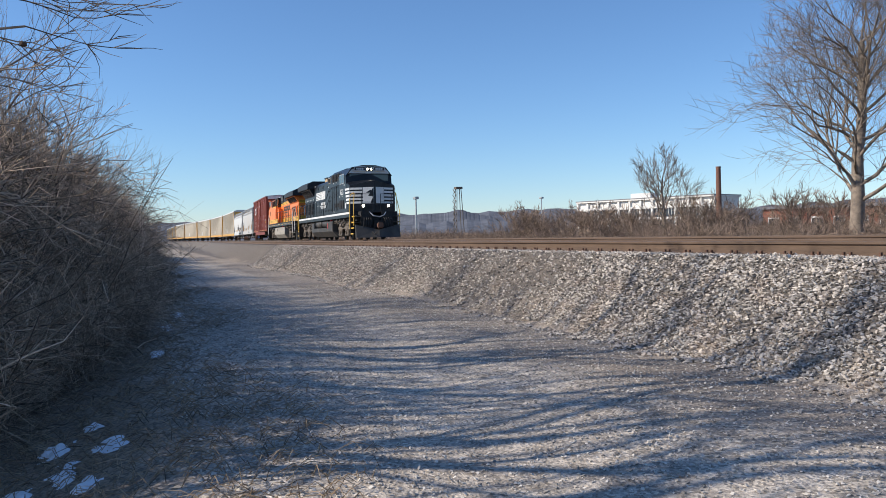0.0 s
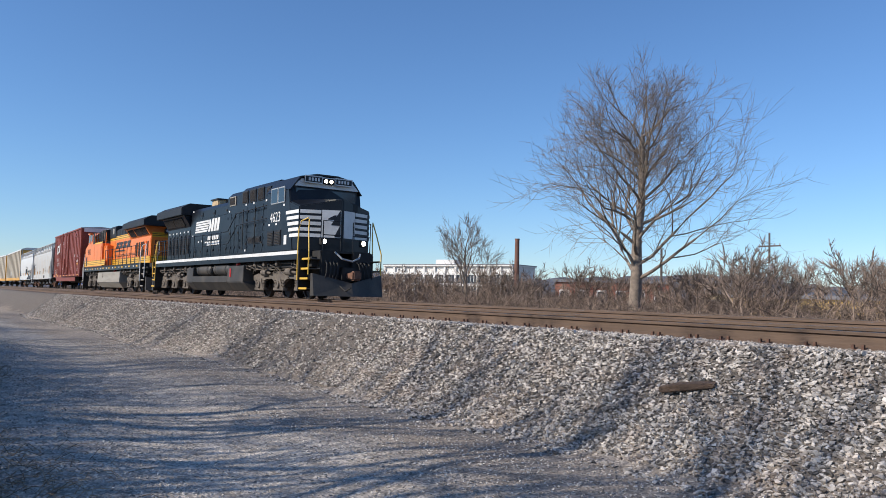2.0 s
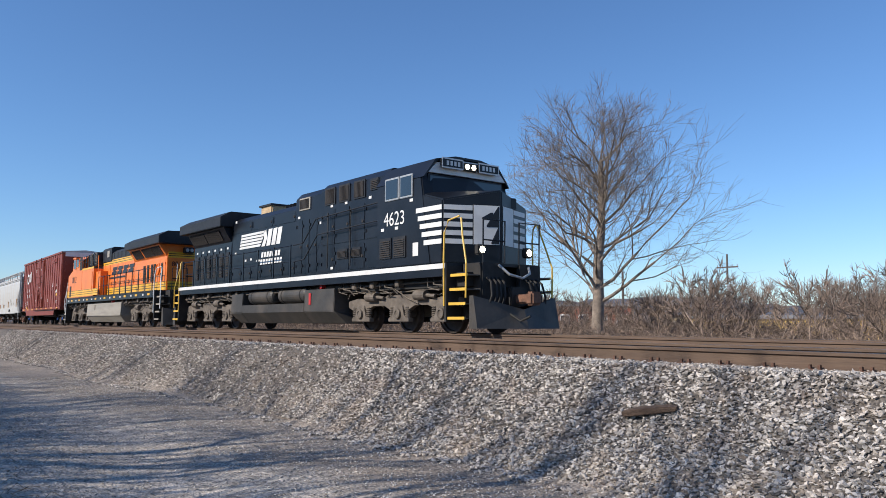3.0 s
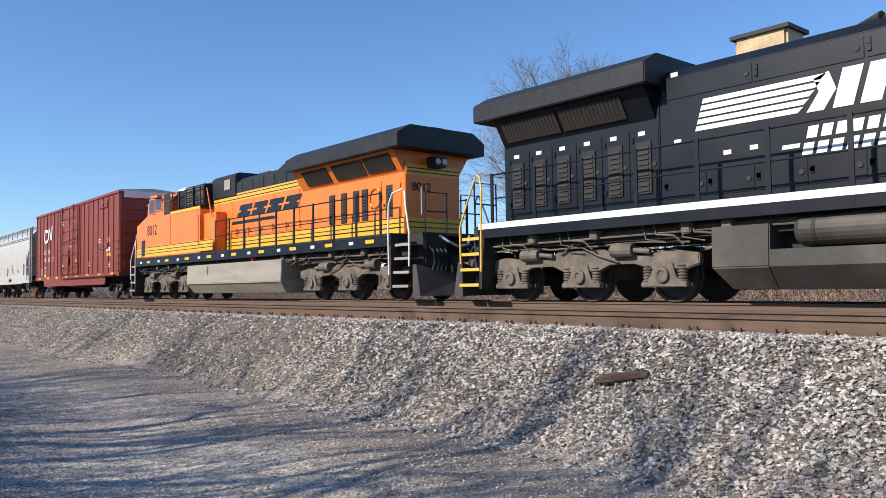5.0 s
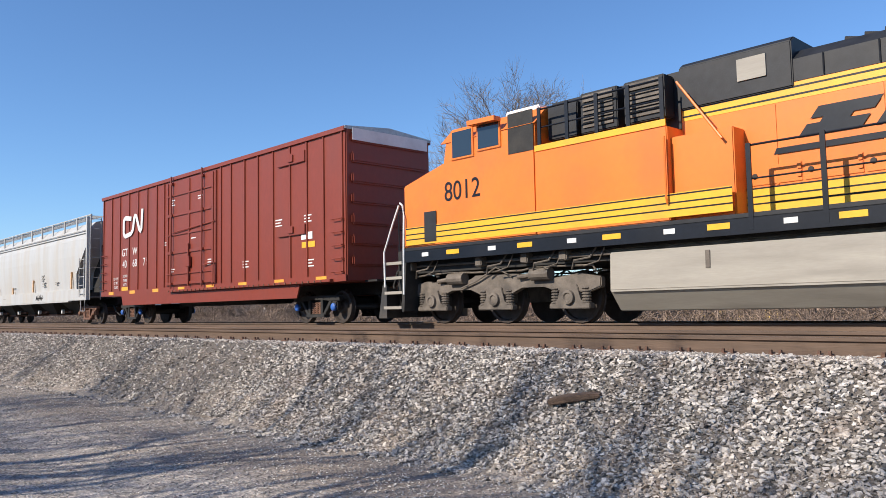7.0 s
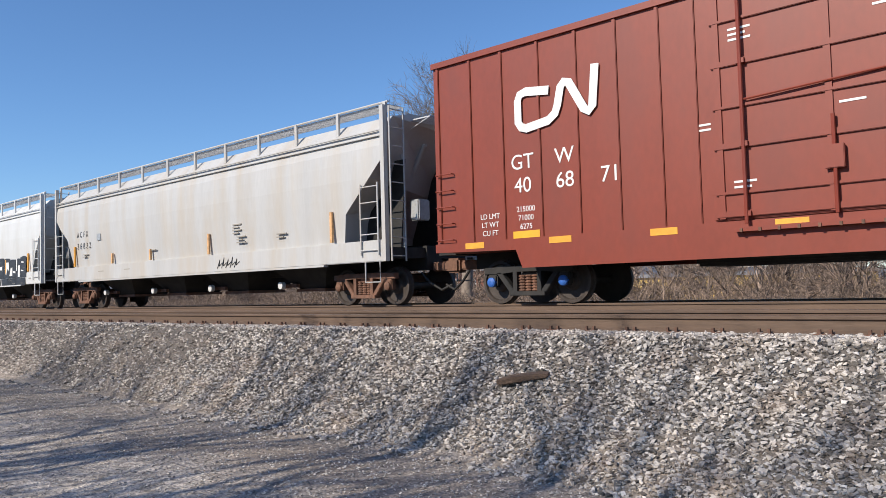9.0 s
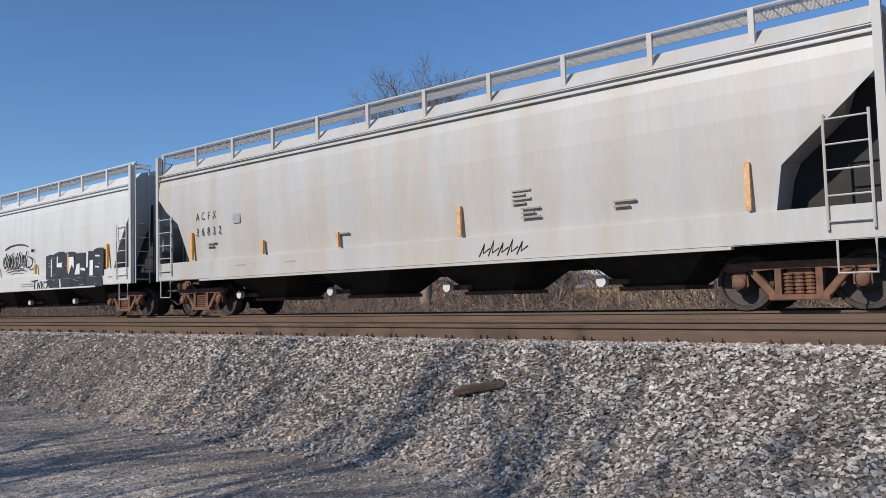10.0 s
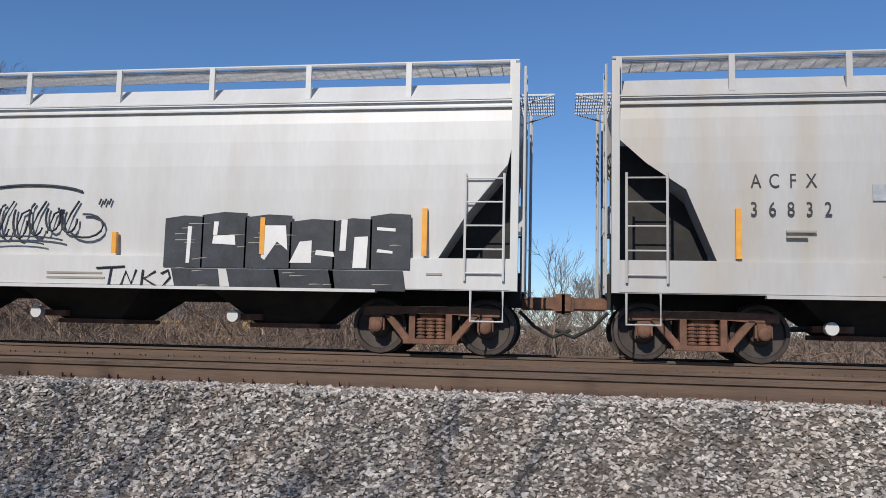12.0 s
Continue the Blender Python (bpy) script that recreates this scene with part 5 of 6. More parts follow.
    if not dirty:
        for k, q in enumerate("ACFX"):
            text(q, 0.3, ob, side_pose(-7.32 + 0.26 * k, -1.6, 2.62, -1) @ pose(0, 0, 0, -2), "graffiti", "reporting_mark", width=0.75)
        for k, q in enumerate("36832"):
            text(q, 0.3, ob, side_pose(-7.35 + 0.26 * k, -1.592, 2.2, -1) @ pose(0, 0, 0, -3), "graffiti", "reporting_mark", width=0.75)
        part("placard", B(-5.7, -5.4, -1.606, -1.595, 2.42, 2.66), "galv", ob, "faded square stencil")
        for x, z, n in ((-6.9, 1.95, 2), (3.1, 2.3, 4), (3.3, 1.95, 3), (5.2, 1.9, 2), (-1.8, 1.85, 1), (-3.6, 1.3, 1), (-5.6, 1.3, 1)):
            for k in range(n):
                part("stencil", B(x, x + 0.42 - 0.12 * (k % 2), -1.604, -1.57 if z > 1.55 else -1.6, z - k * 0.08, z - k * 0.08 + 0.03), "tankgrey", ob)
        for k in range(5):
            x = 2.3 + k * 0.22
            part("graffiti", tube(bmesh.new(), [(x, -1.606, 1.12), (x + 0.14, -1.606, 1.36 + 0.05 * (k % 2)), (x + 0.1, -1.606, 1.18), (x + 0.26, -1.606, 1.27)], 0.014, 4), "graffiti", ob, "black spray-painted stroke")
    else:
        def slab(material, outline, y=-1.622, name="graffiti", label="black spray-painted block"):
            part(name, prism(bmesh.new(), outline, y, y + 0.009), material, ob, label)

        rg = random.Random(12)
        xs = (3.64, 4.28, 5.02, 5.78, 6.5, 7.1, 7.72)
        for i, (x0, x1) in enumerate(zip(xs[:-1], xs[1:])):
            top = 2.13 + 0.06 * math.sin(i * 1.4)
            slab("graffiti", [(x0 - 0.01, 1.33), (x1 + 0.02, 1.33), (x1 + 0.02, top + 0.03), ((x0 + x1) / 2, top + 0.05), (x0 - 0.01, top)])
        for i, (x0, x1) in enumerate(((3.85, 4.62), (4.8, 5.65), (5.6, 6.55), (6.5, 7.68))):
            slab("graffiti", [(x0, 0.99), (x1, 0.99), (x1 - 0.05, 1.31), (x0 - 0.08, 1.31)])
        gaps = (((4.02, 1.4), (4.08, 1.4), (4.1, 2.0), (4.03, 2.0)), ((4.46, 1.72), (4.86, 1.7), (4.84, 1.86), (4.48, 1.85)), ((4.47, 1.86), (4.54, 1.86), (4.56, 2.08), (4.48, 2.08)),
                ((5.3, 1.5), (5.36, 1.46), (5.56, 1.76), (5.74, 1.62), (5.7, 2.02), (5.32, 2.02)), ((5.78, 1.42), (6.14, 1.42), (6.14, 1.78), (5.94, 1.76)), ((6.2, 1.55), (6.52, 1.52), (6.5, 1.6), (6.22, 1.63)),
                ((6.6, 1.62), (6.7, 1.62), (6.72, 2.12), (6.62, 2.12)), ((6.82, 1.35), (7.04, 1.35), (7.06, 1.85), (6.84, 1.84)), ((7.2, 1.6), (7.46, 1.58), (7.46, 1.62), (7.22, 1.65)), ((7.2, 1.95), (7.5, 1.93), (7.5, 1.98), (7.2, 2.0)))
        for g in gaps:
            slab("white", g, -1.627, "graffiti_gap", "bare white gap in the graffiti")
        for i in range(26):
            x, z = rg.uniform(3.7, 7.5), rg.uniform(1.02, 2.05)
            slab("tankgrey", [(x, z), (x + rg.uniform(0.1, 0.4), z + 0.01), (x + 0.1, z + 0.018), (x, z + 0.014)], -1.6255, "graffiti_scratch", "pale scratch in the spray paint")
        def stroke(pts, r):
            part("graffiti", tube(bmesh.new(), [(x, -1.618, z) for x, z in pts], r, 5), "graffiti", ob, "black spray-painted stroke")

        def loop(x, z, rx, rz, a0, a1, r):
            stroke([(x + rx * math.cos(radians(a0 + (a1 - a0) * k / 10)), z + rz * math.sin(radians(a0 + (a1 - a0) * k / 10))) for k in range(11)], r)

        loop(1.15, 2.5, 1.05, 0.2, 25, 165, 0.02)
        loop(1.0, 1.72, 0.85, 0.1, 20, 160, 0.016)
        loop(0.9, 1.66, 0.6, 0.07, 20, 160, 0.013)
        loop(2.2, 2.0, 0.32, 0.2, -150, 100, 0.02)
        for k in range(7):
            x = 0.1 + k * 0.3
            loop(x, 2.14 + rg.uniform(-0.06, 0.06), rg.uniform(0.1, 0.15), rg.uniform(0.2, 0.3), rg.uniform(60, 140), rg.uniform(300, 420), 0.02)
            stroke([(x - 0.1, 1.9 + rg.uniform(-0.05, 0.05)), (x + 0.02, 2.2), (x + 0.16, 2.42 - 0.15 * (k % 2))], 0.018)
        for k in range(3):
            stroke([(2.42 + 0.09 * k, 2.36), (2.46 + 0.09 * k, 2.46)], 0.016)
        for pts in (((2.45, 1.3), (2.95, 1.33)), ((2.72, 1.32), (2.68, 1.0)), ((2.9, 1.02), (2.98, 1.25), (3.08, 1.05), (3.16, 1.28)), ((3.28, 1.28), (3.26, 1.0)), ((3.5, 1.26), (3.3, 1.14), (3.52, 1.02)), ((3.6, 1.22), (3.72, 1.28), (3.76, 1.16), (3.62, 1.0), (3.86, 1.0))):
            stroke(pts, 0.017)
        for x, z, w in ((1.55, 1.2, 1.0), (1.55, 1.12, 1.05), (8.0, 1.25, 0.25)):
            part("stencil", B(x, x + w, -1.612, -1.6, z, z + 0.035), "tankgrey", ob)
    return ob


def autorack(ob):
    L, w = 13.4, 1.55
    part("body", B(-L, L, -w + 0.05, w - 0.05, 1.15, 5.5), "rackpanel", ob, "perforated metal side panels")
    part("roof", prism(bmesh.new(), [(-w, 5.45), (-w + 0.1, 5.6), (-0.8, 5.8), (0.8, 5.8), (w - 0.1, 5.6), (w, 5.45)], -L, L, axis="x"), "hopperwhite", ob, "white corrugated roof")
    for s in (-1, 1):
        part("side_sill", B(-L, L, min(s * 1.45, s * 1.56), max(s * 1.45, s * 1.56), 0.95, 1.35), "rackyellow", ob)
        part("top_chord", B(-L, L, min(s * 1.45, s * 1.56), max(s * 1.45, s * 1.56), 5.35, 5.5), "hopperwhite", ob)
        for k in range(12):
            x = -L + 0.1 + k * (2 * L - 0.2) / 11
            part("rack_post", B(x - 0.1, x + 0.1, min(s * 1.45, s * 1.58), max(s * 1.45, s * 1.58), 1.1, 5.4), "rackyellow" if k in (0, 11) else "rackpanel", ob)
        part("placard", B(-4, -2.2, min(s * 1.5, s * 1.52), max(s * 1.5, s * 1.52), 1.6, 2.4), "hopperwhite", ob, "pale panel")
    for d in (-1, 1):
        part("end_door", B(min(d * L, d * (L + 0.06)), max(d * L, d * (L + 0.06)), -1.3, 1.3, 1.3, 5.4), "rackyellow", ob, "yellow end doors")
        coupler(ob, d * L, d)
        freight_truck(ob, d * 9.8, "dark", "dark")
    return ob


TRAIN = []   # (thing, middle of the vehicle along the train, half the distance between its trucks, turned round)


def vehicle(name, label, category, u, half, turned=False, group="freight train"):
    ob = thing(name, label, category, group)
    TRAIN.append((ob, u, half, turned))
    return ob


U_NS, U_BN, U_BOX, U_A, U_B = 34.75, 11.85, -8.6, -27.95, -48.2
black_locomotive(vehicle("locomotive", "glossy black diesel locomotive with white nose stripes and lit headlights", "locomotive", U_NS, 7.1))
orange_locomotive(vehicle("locomotive", "orange and black diesel locomotive with yellow bands, coupled backwards", "locomotive", U_BN, 7.1, True))
boxcar(vehicle("boxcar", "oxide-red high boxcar with plug doors and white emblem", "boxcar", U_BOX, 6.4))
hopper(vehicle("covered_hopper", "weathered grey-white covered hopper with rust streaks and black lettering", "hopper car", U_A, 8.0), "hoppergrey", False)
hopper(vehicle("covered_hopper", "white covered hopper with black graffiti on its flank", "hopper car", U_B, 8.0), "hopperwhite", True)
rack = autorack(vehicle("autorack", "tall tan autorack car with yellow frame and white roof", "autorack", U_B - 9.4 - 1.5 - 13.4, 9.8))
for i in range(1, 8):
    u = U_B - 24.3 - i * 28.3
    TRAIN.append((copy_thing(rack, Matrix()), u, 9.8, False))


def track_point(u):
    """The place on the far track at u metres along it; 0 is abreast of the first stand of the camera."""
    return Vector((u, far_line(u), RAIL_Z))


def vehicle_pose(u, half, turned):
    a, c = track_point(u - half), track_point(u + half)
    mid = (a + c) / 2
    ang = math.degrees(math.atan2(c.y - a.y, c.x - a.x))
    return pose(mid.x, mid.y, mid.z, 0, 0, ang + (180 if turned else 0))


def run(t):
    """How far the train has come, in metres; it rolls at an even speed."""
    return SPEED * (t - T_REF)


def motions():
    for ob, u, half, turned in TRAIN:
        rows = []
        for k in range(25):
            t = k * 0.5
            rows.append((t, vehicle_pose(u + run(t), half, turned)))
        walk(ob, rows)
    for w, r in WHEELS:
        top = w.parent.parent
        turned = [q[3] for q in TRAIN if q[0] == top]
        if not turned or top.name.startswith("autorack"):
            continue
        sign = -1 if turned[0] else 1
        rest = w.matrix_basis.translation.copy()
        walk(w, [(k / FPS, Matrix.Translation(rest) @ Matrix.Rotation(sign * run(k / FPS) / r, 4, "Y")) for k in range(0, 361)])


# ---- trees, scrub and distance ----
class Tubes:
    """Gathers many thin tapered branches into one mesh."""

    def __init__(self):
        self.v, self.f = [], []

    def add(self, pts, r0, r1, seg=3):
        n = len(pts)
        base = len(self.v)
        for i, q in enumerate(pts):
            d = (pts[min(i + 1, n - 1)] - pts[max(i - 1, 0)]).normalized()
            a = d.orthogonal().normalized()
            c = d.cross(a)
            r = r0 + (r1 - r0) * i / (n - 1)
            for k in range(seg):
                t = k * math.tau / seg
                self.v.append(q + a * (r * math.cos(t)) + c * (r * math.sin(t)))
        for i in range(n - 1):
            for k in range(seg):
                self.f.append((base + i * seg + k, base + i * seg + (k + 1) % seg, base + (i + 1) * seg + (k + 1) % seg, base + (i + 1) * seg + k))

    def mesh(self, name, material):
        me = raw_mesh(name, [tuple(q) for q in self.v], self.f, material)
        me.polygons.foreach_set("use_smooth", [True] * len(me.polygons))
        return me


def grow(tb, rnd, p, d, length, r, depth, spread, up, kids, rmin=0.004):
    n = 4 if depth > 1 else 3
    pts = [p.copy()]
    q, dd = p.copy(), d.copy()
    for i in range(n):
        dd = (dd + Vector((rnd.gauss(0, 0.16), rnd.gauss(0, 0.16), rnd.gauss(0, 0.12) + up))).normalized()
        q = q + dd * (length / n)
        pts.append(q.copy())
    tip = r * (0.55 if depth > 0 else 0.3)
    tb.add(pts, r, tip, 6 if r > 0.08 else (4 if r > 0.03 else 3))
    if depth == 0:
        return
    for k in range(kids[depth]):
        f = rnd.uniform(0.3, 1.0) if k else 1.0
        i = min(n - 1, int(f * n))
        base = pts[i].lerp(pts[i + 1], f * n - i) if f < 1 else pts[-1]
        ax = dd.orthogonal().normalized()
        ax.rotate(Matrix.Rotation(rnd.uniform(0, math.tau), 3, dd))
        nd = (dd + ax * rnd.uniform(0.5, 1.0) * spread * (0.5 if k == 0 else 1)).normalized()
        grow(tb, rnd, base, nd, length * rnd.uniform(0.55, 0.82), max(rmin, tip * rnd.uniform(0.6, 0.85)), depth - 1, spread, up, kids, rmin)


def bare_tree(seed, height, limbs, label, x, y, z, trunk_r=0.3, depth=4, low=0.3, spread=0.8, kids=(0, 3, 4, 4, 4, 4), material="bark", lean=0.0, rise=0.35, reach=0.36, limb=0.5, up=0.07, rmin=0.004):
    rnd = random.Random(seed)
    tree = thing("tree", label, "tree", "bare winter trees")
    tree.matrix_basis = pose(x, y, z)
    tr = Tubes()
    pts = [Vector((0, 0, -0.3))]
    for k in range(1, 7):
        pts.append(Vector((lean * k / 6 + rnd.gauss(0, 0.08), rnd.gauss(0, 0.08), height * 0.62 * k / 6)))
    tr.add(pts, trunk_r, trunk_r * 0.35, 10)
    t = new("trunk", tr.mesh("trunk", material))
    t.parent = tree
    cr = Tubes()
    for k in range(limbs):
        f = low + (1 - low) * (k / max(1, limbs - 1))
        i = min(5, int(f * 6))
        base = pts[i].lerp(pts[i + 1], min(1, f * 6 - i))
        a = k * 2.4 + rnd.uniform(-0.4, 0.4)
        tilt = rise + 0.9 * f
        d = Vector((math.cos(a), math.sin(a), tilt)).normalized()
        grow(cr, rnd, base, d, height * (reach - 0.16 * f), trunk_r * limb * (1 - 0.4 * f), depth, spread, up, kids, rmin)
    c = new("crown", cr.mesh("crown", material))
    c.parent = tree
    return tree


def twig_bush(name, seed, n, w, h, material, r=0.008, seg=3, arch=0.6):
    """A thicket: arching stems and side twigs."""
    rnd = random.Random(seed)
    tb = Tubes()
    for _ in range(n):
        b = Vector((rnd.uniform(-w, w), rnd.uniform(-w, w), rnd.uniform(-0.1, 0.75) * h * 0.75))
        d = Vector((rnd.gauss(0, 0.55), rnd.gauss(0, 0.55), 1.0)).normalized()
        l = h * rnd.uniform(0.25, 0.62)
        pts = [b]
        for k in range(4):
            d = (d + Vector((rnd.gauss(0, 0.5), rnd.gauss(0, 0.5), rnd.gauss(-0.1, 0.42) * arch))).normalized()
            pts.append(pts[-1] + d * l / 4)
        rr = r * rnd.uniform(0.5, 1.5)
        tb.add(pts, rr, rr * 0.4, seg)
        for _ in range(5):
            k = rnd.randrange(1, 4)
            e = (pts[k + 1] - pts[k]).normalized() + Vector((rnd.gauss(0, 0.7), rnd.gauss(0, 0.7), rnd.gauss(0.1, 0.5)))
            e.normalize()
            m1 = pts[k] + e * l * 0.14 + Vector((0, 0, rnd.uniform(-0.04, 0.06)))
            tb.add([pts[k], m1, m1 + (e + Vector((rnd.gauss(0, .4), rnd.gauss(0, .4), rnd.gauss(0, .4)))) * l * 0.12], rr * 0.55, rr * 0.25, 3)
    return tb.mesh(name, material)


def place_bushes():
    rnd = random.Random(11)
    near = [twig_bush("bush", 20 + i, 1250, 1.3, 3.3, "twig", 0.0075, arch=1.2) for i in range(3)]
    k = 0
    for row, (y0, hs) in enumerate(((-2.1, 0.55), (-3.5, 1.1), (-5.2, 1.45))):
        x = -7.6 if row == 0 else (-7.4 if row == 1 else -7.0)
        while x > -75:
            sc = hs * rnd.uniform(0.8, 1.15) * (1.0 if x > -30 else 1.1)
            ob = new("bush", near[k % 3])
            y = y0 + rnd.uniform(-0.35, 0.35) + min(1.3, max(0.0, (-8 - x) * 0.16)) + bend(x)
            ob.matrix_basis = pose(x, y, ground_height(x, y) - 0.05, 0, 0, rnd.uniform(0, 360)) @ Matrix.Diagonal((sc, sc, sc * 1.05, 1))
            tagged(ob, "dense thicket of bare brown brambles beside the road", "bush", "roadside thicket", "stuff")
            k += 1
            x -= (1.5 if x > -25 else 2.6) * rnd.uniform(0.85, 1.15)
    far = [twig_bush("scrub", 40 + i, 260, 2.6, 3.2, "scrub", 0.02, 3, 0.3) for i in range(4)]
    for i in range(620):
        x = rnd.uniform(-230, 70) if i > 250 else rnd.uniform(-70, 40)
        y = rnd.choice((rnd.uniform(27, 36), rnd.uniform(34, 70), rnd.uniform(60, 120))) if i > 250 else rnd.uniform(23, 33)
        sc = rnd.uniform(0.5, 0.85) if i <= 250 else rnd.uniform(0.6, 1.0) * (1 + y / 260)
        ob = new("scrub", far[i % 4])
        ob.matrix_basis = pose(x, y + max(0, bend(x)), -0.9, 0, 0, rnd.uniform(0, 360)) @ Matrix.Diagonal((sc, sc, sc, 1))
        tagged(ob, "pale brown leafless scrub beyond the tracks", "scrub", "scrub beyond the tracks", "stuff")


def place_trees():
    # the large lone tree beyond the tracks
    bare_tree(5, 19.6, 30, "large spreading leafless tree with a grey trunk beyond the tracks", -31.3, 36.1, -0.9, 0.42, 4, 0.3, 0.95, kids=(0, 3, 4, 4, 4), lean=0.3, rise=0.24, reach=0.272, limb=0.3, up=0.03, rmin=0.010)
    bare_tree(8, 10.8, 14, "small leafless tree in front of the white factory", -56, 42, -0.9, 0.2, 3, 0.22, 0.75, kids=(0, 5, 4, 4), rise=0.5, reach=0.3, limb=0.4, rmin=0.016)
    # tall slender trees in the thicket and behind the road: they throw the long shadows
    bare_tree(14, 7.5, 8, "slender leafless tree rising from the thicket", -17, -3.2, 0, 0.1, 3, 0.3, 0.5, kids=(0, 4, 4, 3))
    bare_tree(15, 7.0, 8, "slender leafless tree rising from the thicket", -26, -2.6, 0, 0.09, 3, 0.3, 0.5, kids=(0, 4, 4, 3))
    k = 0
    rnd = random.Random(3)
    for x, y, h in ((-12.2, -7.4, 12.5), (-7.2, -7.2, 11.5), (-19, -6.5, 9.5), (-10.5, -7.0, 11), (-13.5, -8.5, 12), (-18, -7.5, 11), (-24, -8, 12), (-31, -8, 11), (-6.0, -8.0, 12.5), (-3.2, -9.5, 13), (-39, -8, 12), (-48, -8, 12)):
        bare_tree(60 + k, h, 8, "tall leafless roadside tree behind the thicket", x, y, -0.4, 0.25, 3, 0.3, 0.65, kids=(0, 5, 4, 4))
        k += 1
    # saplings close behind the far track, and a tall tree further east
    bare_tree(95, 6.0, 10, "slim leafless sapling close behind the far track", 0.0, 23.0, -0.9, 0.06, 3, 0.2, 0.6, kids=(0, 3, 3, 3), rise=0.9, reach=0.3, rmin=0.007)
    bare_tree(97, 5.0, 8, "slim leafless sapling close behind the far track", 0.9, 24.2, -0.9, 0.05, 3, 0.2, 0.6, kids=(0, 3, 3, 3), rise=0.9, reach=0.3, rmin=0.007)
    bare_tree(96, 16.5, 22, "tall leafless tree beyond the tracks", 17.5, 39.0, -0.9, 0.32, 4, 0.3, 0.9, kids=(0, 3, 4, 4, 4), rise=0.3, reach=0.26, limb=0.3, up=0.03, rmin=0.010)
    # taller woods across the tracks
    woods = [bare_tree(90, 9, 9, "leafless tree in the wood beyond the tracks", -20, 66, -0.9, 0.2, 3, 0.25, 0.7, kids=(0, 5, 4, 4), material="scrub", rmin=0.018),
             bare_tree(91, 8, 9, "leafless tree in the wood beyond the tracks", -8, 70, -0.9, 0.18, 3, 0.25, 0.7, kids=(0, 5, 4, 4), material="scrub", rmin=0.018)]
    small = [bare_tree(92, 5.5, 9, "small leafless tree in the scrub beyond the tracks", -44, 44, -0.9, 0.09, 3, 0.15, 0.8, kids=(0, 5, 4, 4), material="scrub", rmin=0.018),
             bare_tree(93, 4.6, 10, "small leafless tree in the scrub beyond the tracks", -38, 50, -0.9, 0.08, 3, 0.12, 0.8, kids=(0, 5, 4, 4), material="scrub", rmin=0.018)]
    for i in range(90):
        x, y = rnd.uniform(-120, 40), rnd.uniform(28, 62)
        copy_thing(small[i % 2], pose(x, y + max(0, bend(x)) + max(0, -x - 60) * 0.5, -0.9, 0, 0, rnd.uniform(0, 360)))
    for i in range(46):
        x, y = rnd.uniform(-75, 60), rnd.uniform(62, 120)
        if x < -40:
            y += 25
        copy_thing(woods[i % 2], pose(x, y, -0.9, 0, 0, rnd.uniform(0, 360)))
    for x, y in ((-180, 45), (-172, 52), (-190, 50), (-200, 44), (-164, 40), (-128, 36), (-210, 52)):
        copy_thing(woods[0], pose(x, y, -0.9, 0, 0, rnd.uniform(0, 360)))


place_bushes()
place_trees()


def overhanging_branch():
    """The branch with a few curled leaves that reaches over the road from the thicket."""
    rnd = random.Random(7)
    tree = thing("branch", "bare overhanging branch with a few curled dead leaves", "branch")
    tb = Tubes()
    for y, z, l in ((-1.3, 2.95, 0.75), (-1.3, 2.75, 0.6), (-1.4, 3.2, 0.5), (-1.4, 2.5, 0.5)):
        grow(tb, rnd, Vector((-5.4, y, z)), Vector((-0.15, 0.95, 0.12)), l, 0.014, 3, 0.7, 0.02, (0, 3, 3, 3))
    tb.add([Vector((-5.6, -2.2, -0.2)), Vector((-5.5, -2.1, 1.5)), Vector((-5.4, -1.3, 2.95))], 0.04, 0.018, 6)
    o = tagged(new("twig_spray", tb.mesh("twig_spray", "twig")), kind="stuff")
    o.parent = tree
    for k in range(6):
        bm = bmesh.new()
        bmesh.ops.create_icosphere(bm, subdivisions=1, radius=0.03)
        for v in bm.verts:
            v.co = Vector((v.co.x * rnd.uniform(0.6, 1.3), v.co.y * 0.8, v.co.z * rnd.uniform(0.4, 1.2)))
        part("leaf", bm, "leaf", tree, "curled dead leaf", pose(-5.4 + rnd.uniform(-0.2, 0.2), -0.9 + rnd.uniform(-0.4, 0.4), 2.9 + rnd.uniform(-0.3, 0.4)))


overhanging_branch()


def hills():
    rnd = random.Random(2)
    for name, dist, base, amp, a0, a1, seed in (("hill", 900, 15, 12, 20, 100, 1), ("hill", 1500, 44, 26, 0, 115, 5), ("hill", 1000, 30, 5, 61, 76, 8)):
        verts, faces = [], []
        n = 160
        for i in range(n + 1):
            a = radians(a0 + (a1 - a0) * i / n)
            h = base + amp * noise.noise((i * 0.05 + seed * 10, seed, 0)) + (5 * noise.noise((i * 0.6, seed, 1)) + 2.5 * rnd.random()) * (a1 - a0) / 95
            h *= math.sin(math.pi * min(1.0, 2.2 * i / n, 2.2 * (n - i) / n) / 2)
            for rr, hh in ((dist * 0.8, -4), (dist * 0.92, h * 0.55), (dist, h), (dist * 1.2, -4)):
                verts.append((-math.sin(a) * rr, math.cos(a) * rr, hh))
        for i in range(n):
            for k in range(3):
                faces.append((i * 4 + k, i * 4 + k + 1, (i + 1) * 4 + k + 1, (i + 1) * 4 + k))
        tagged(new(name, raw_mesh(name, verts, faces, "hill")), "distant wooded blue-grey hill ridge", "hill", kind="structure")


hills()


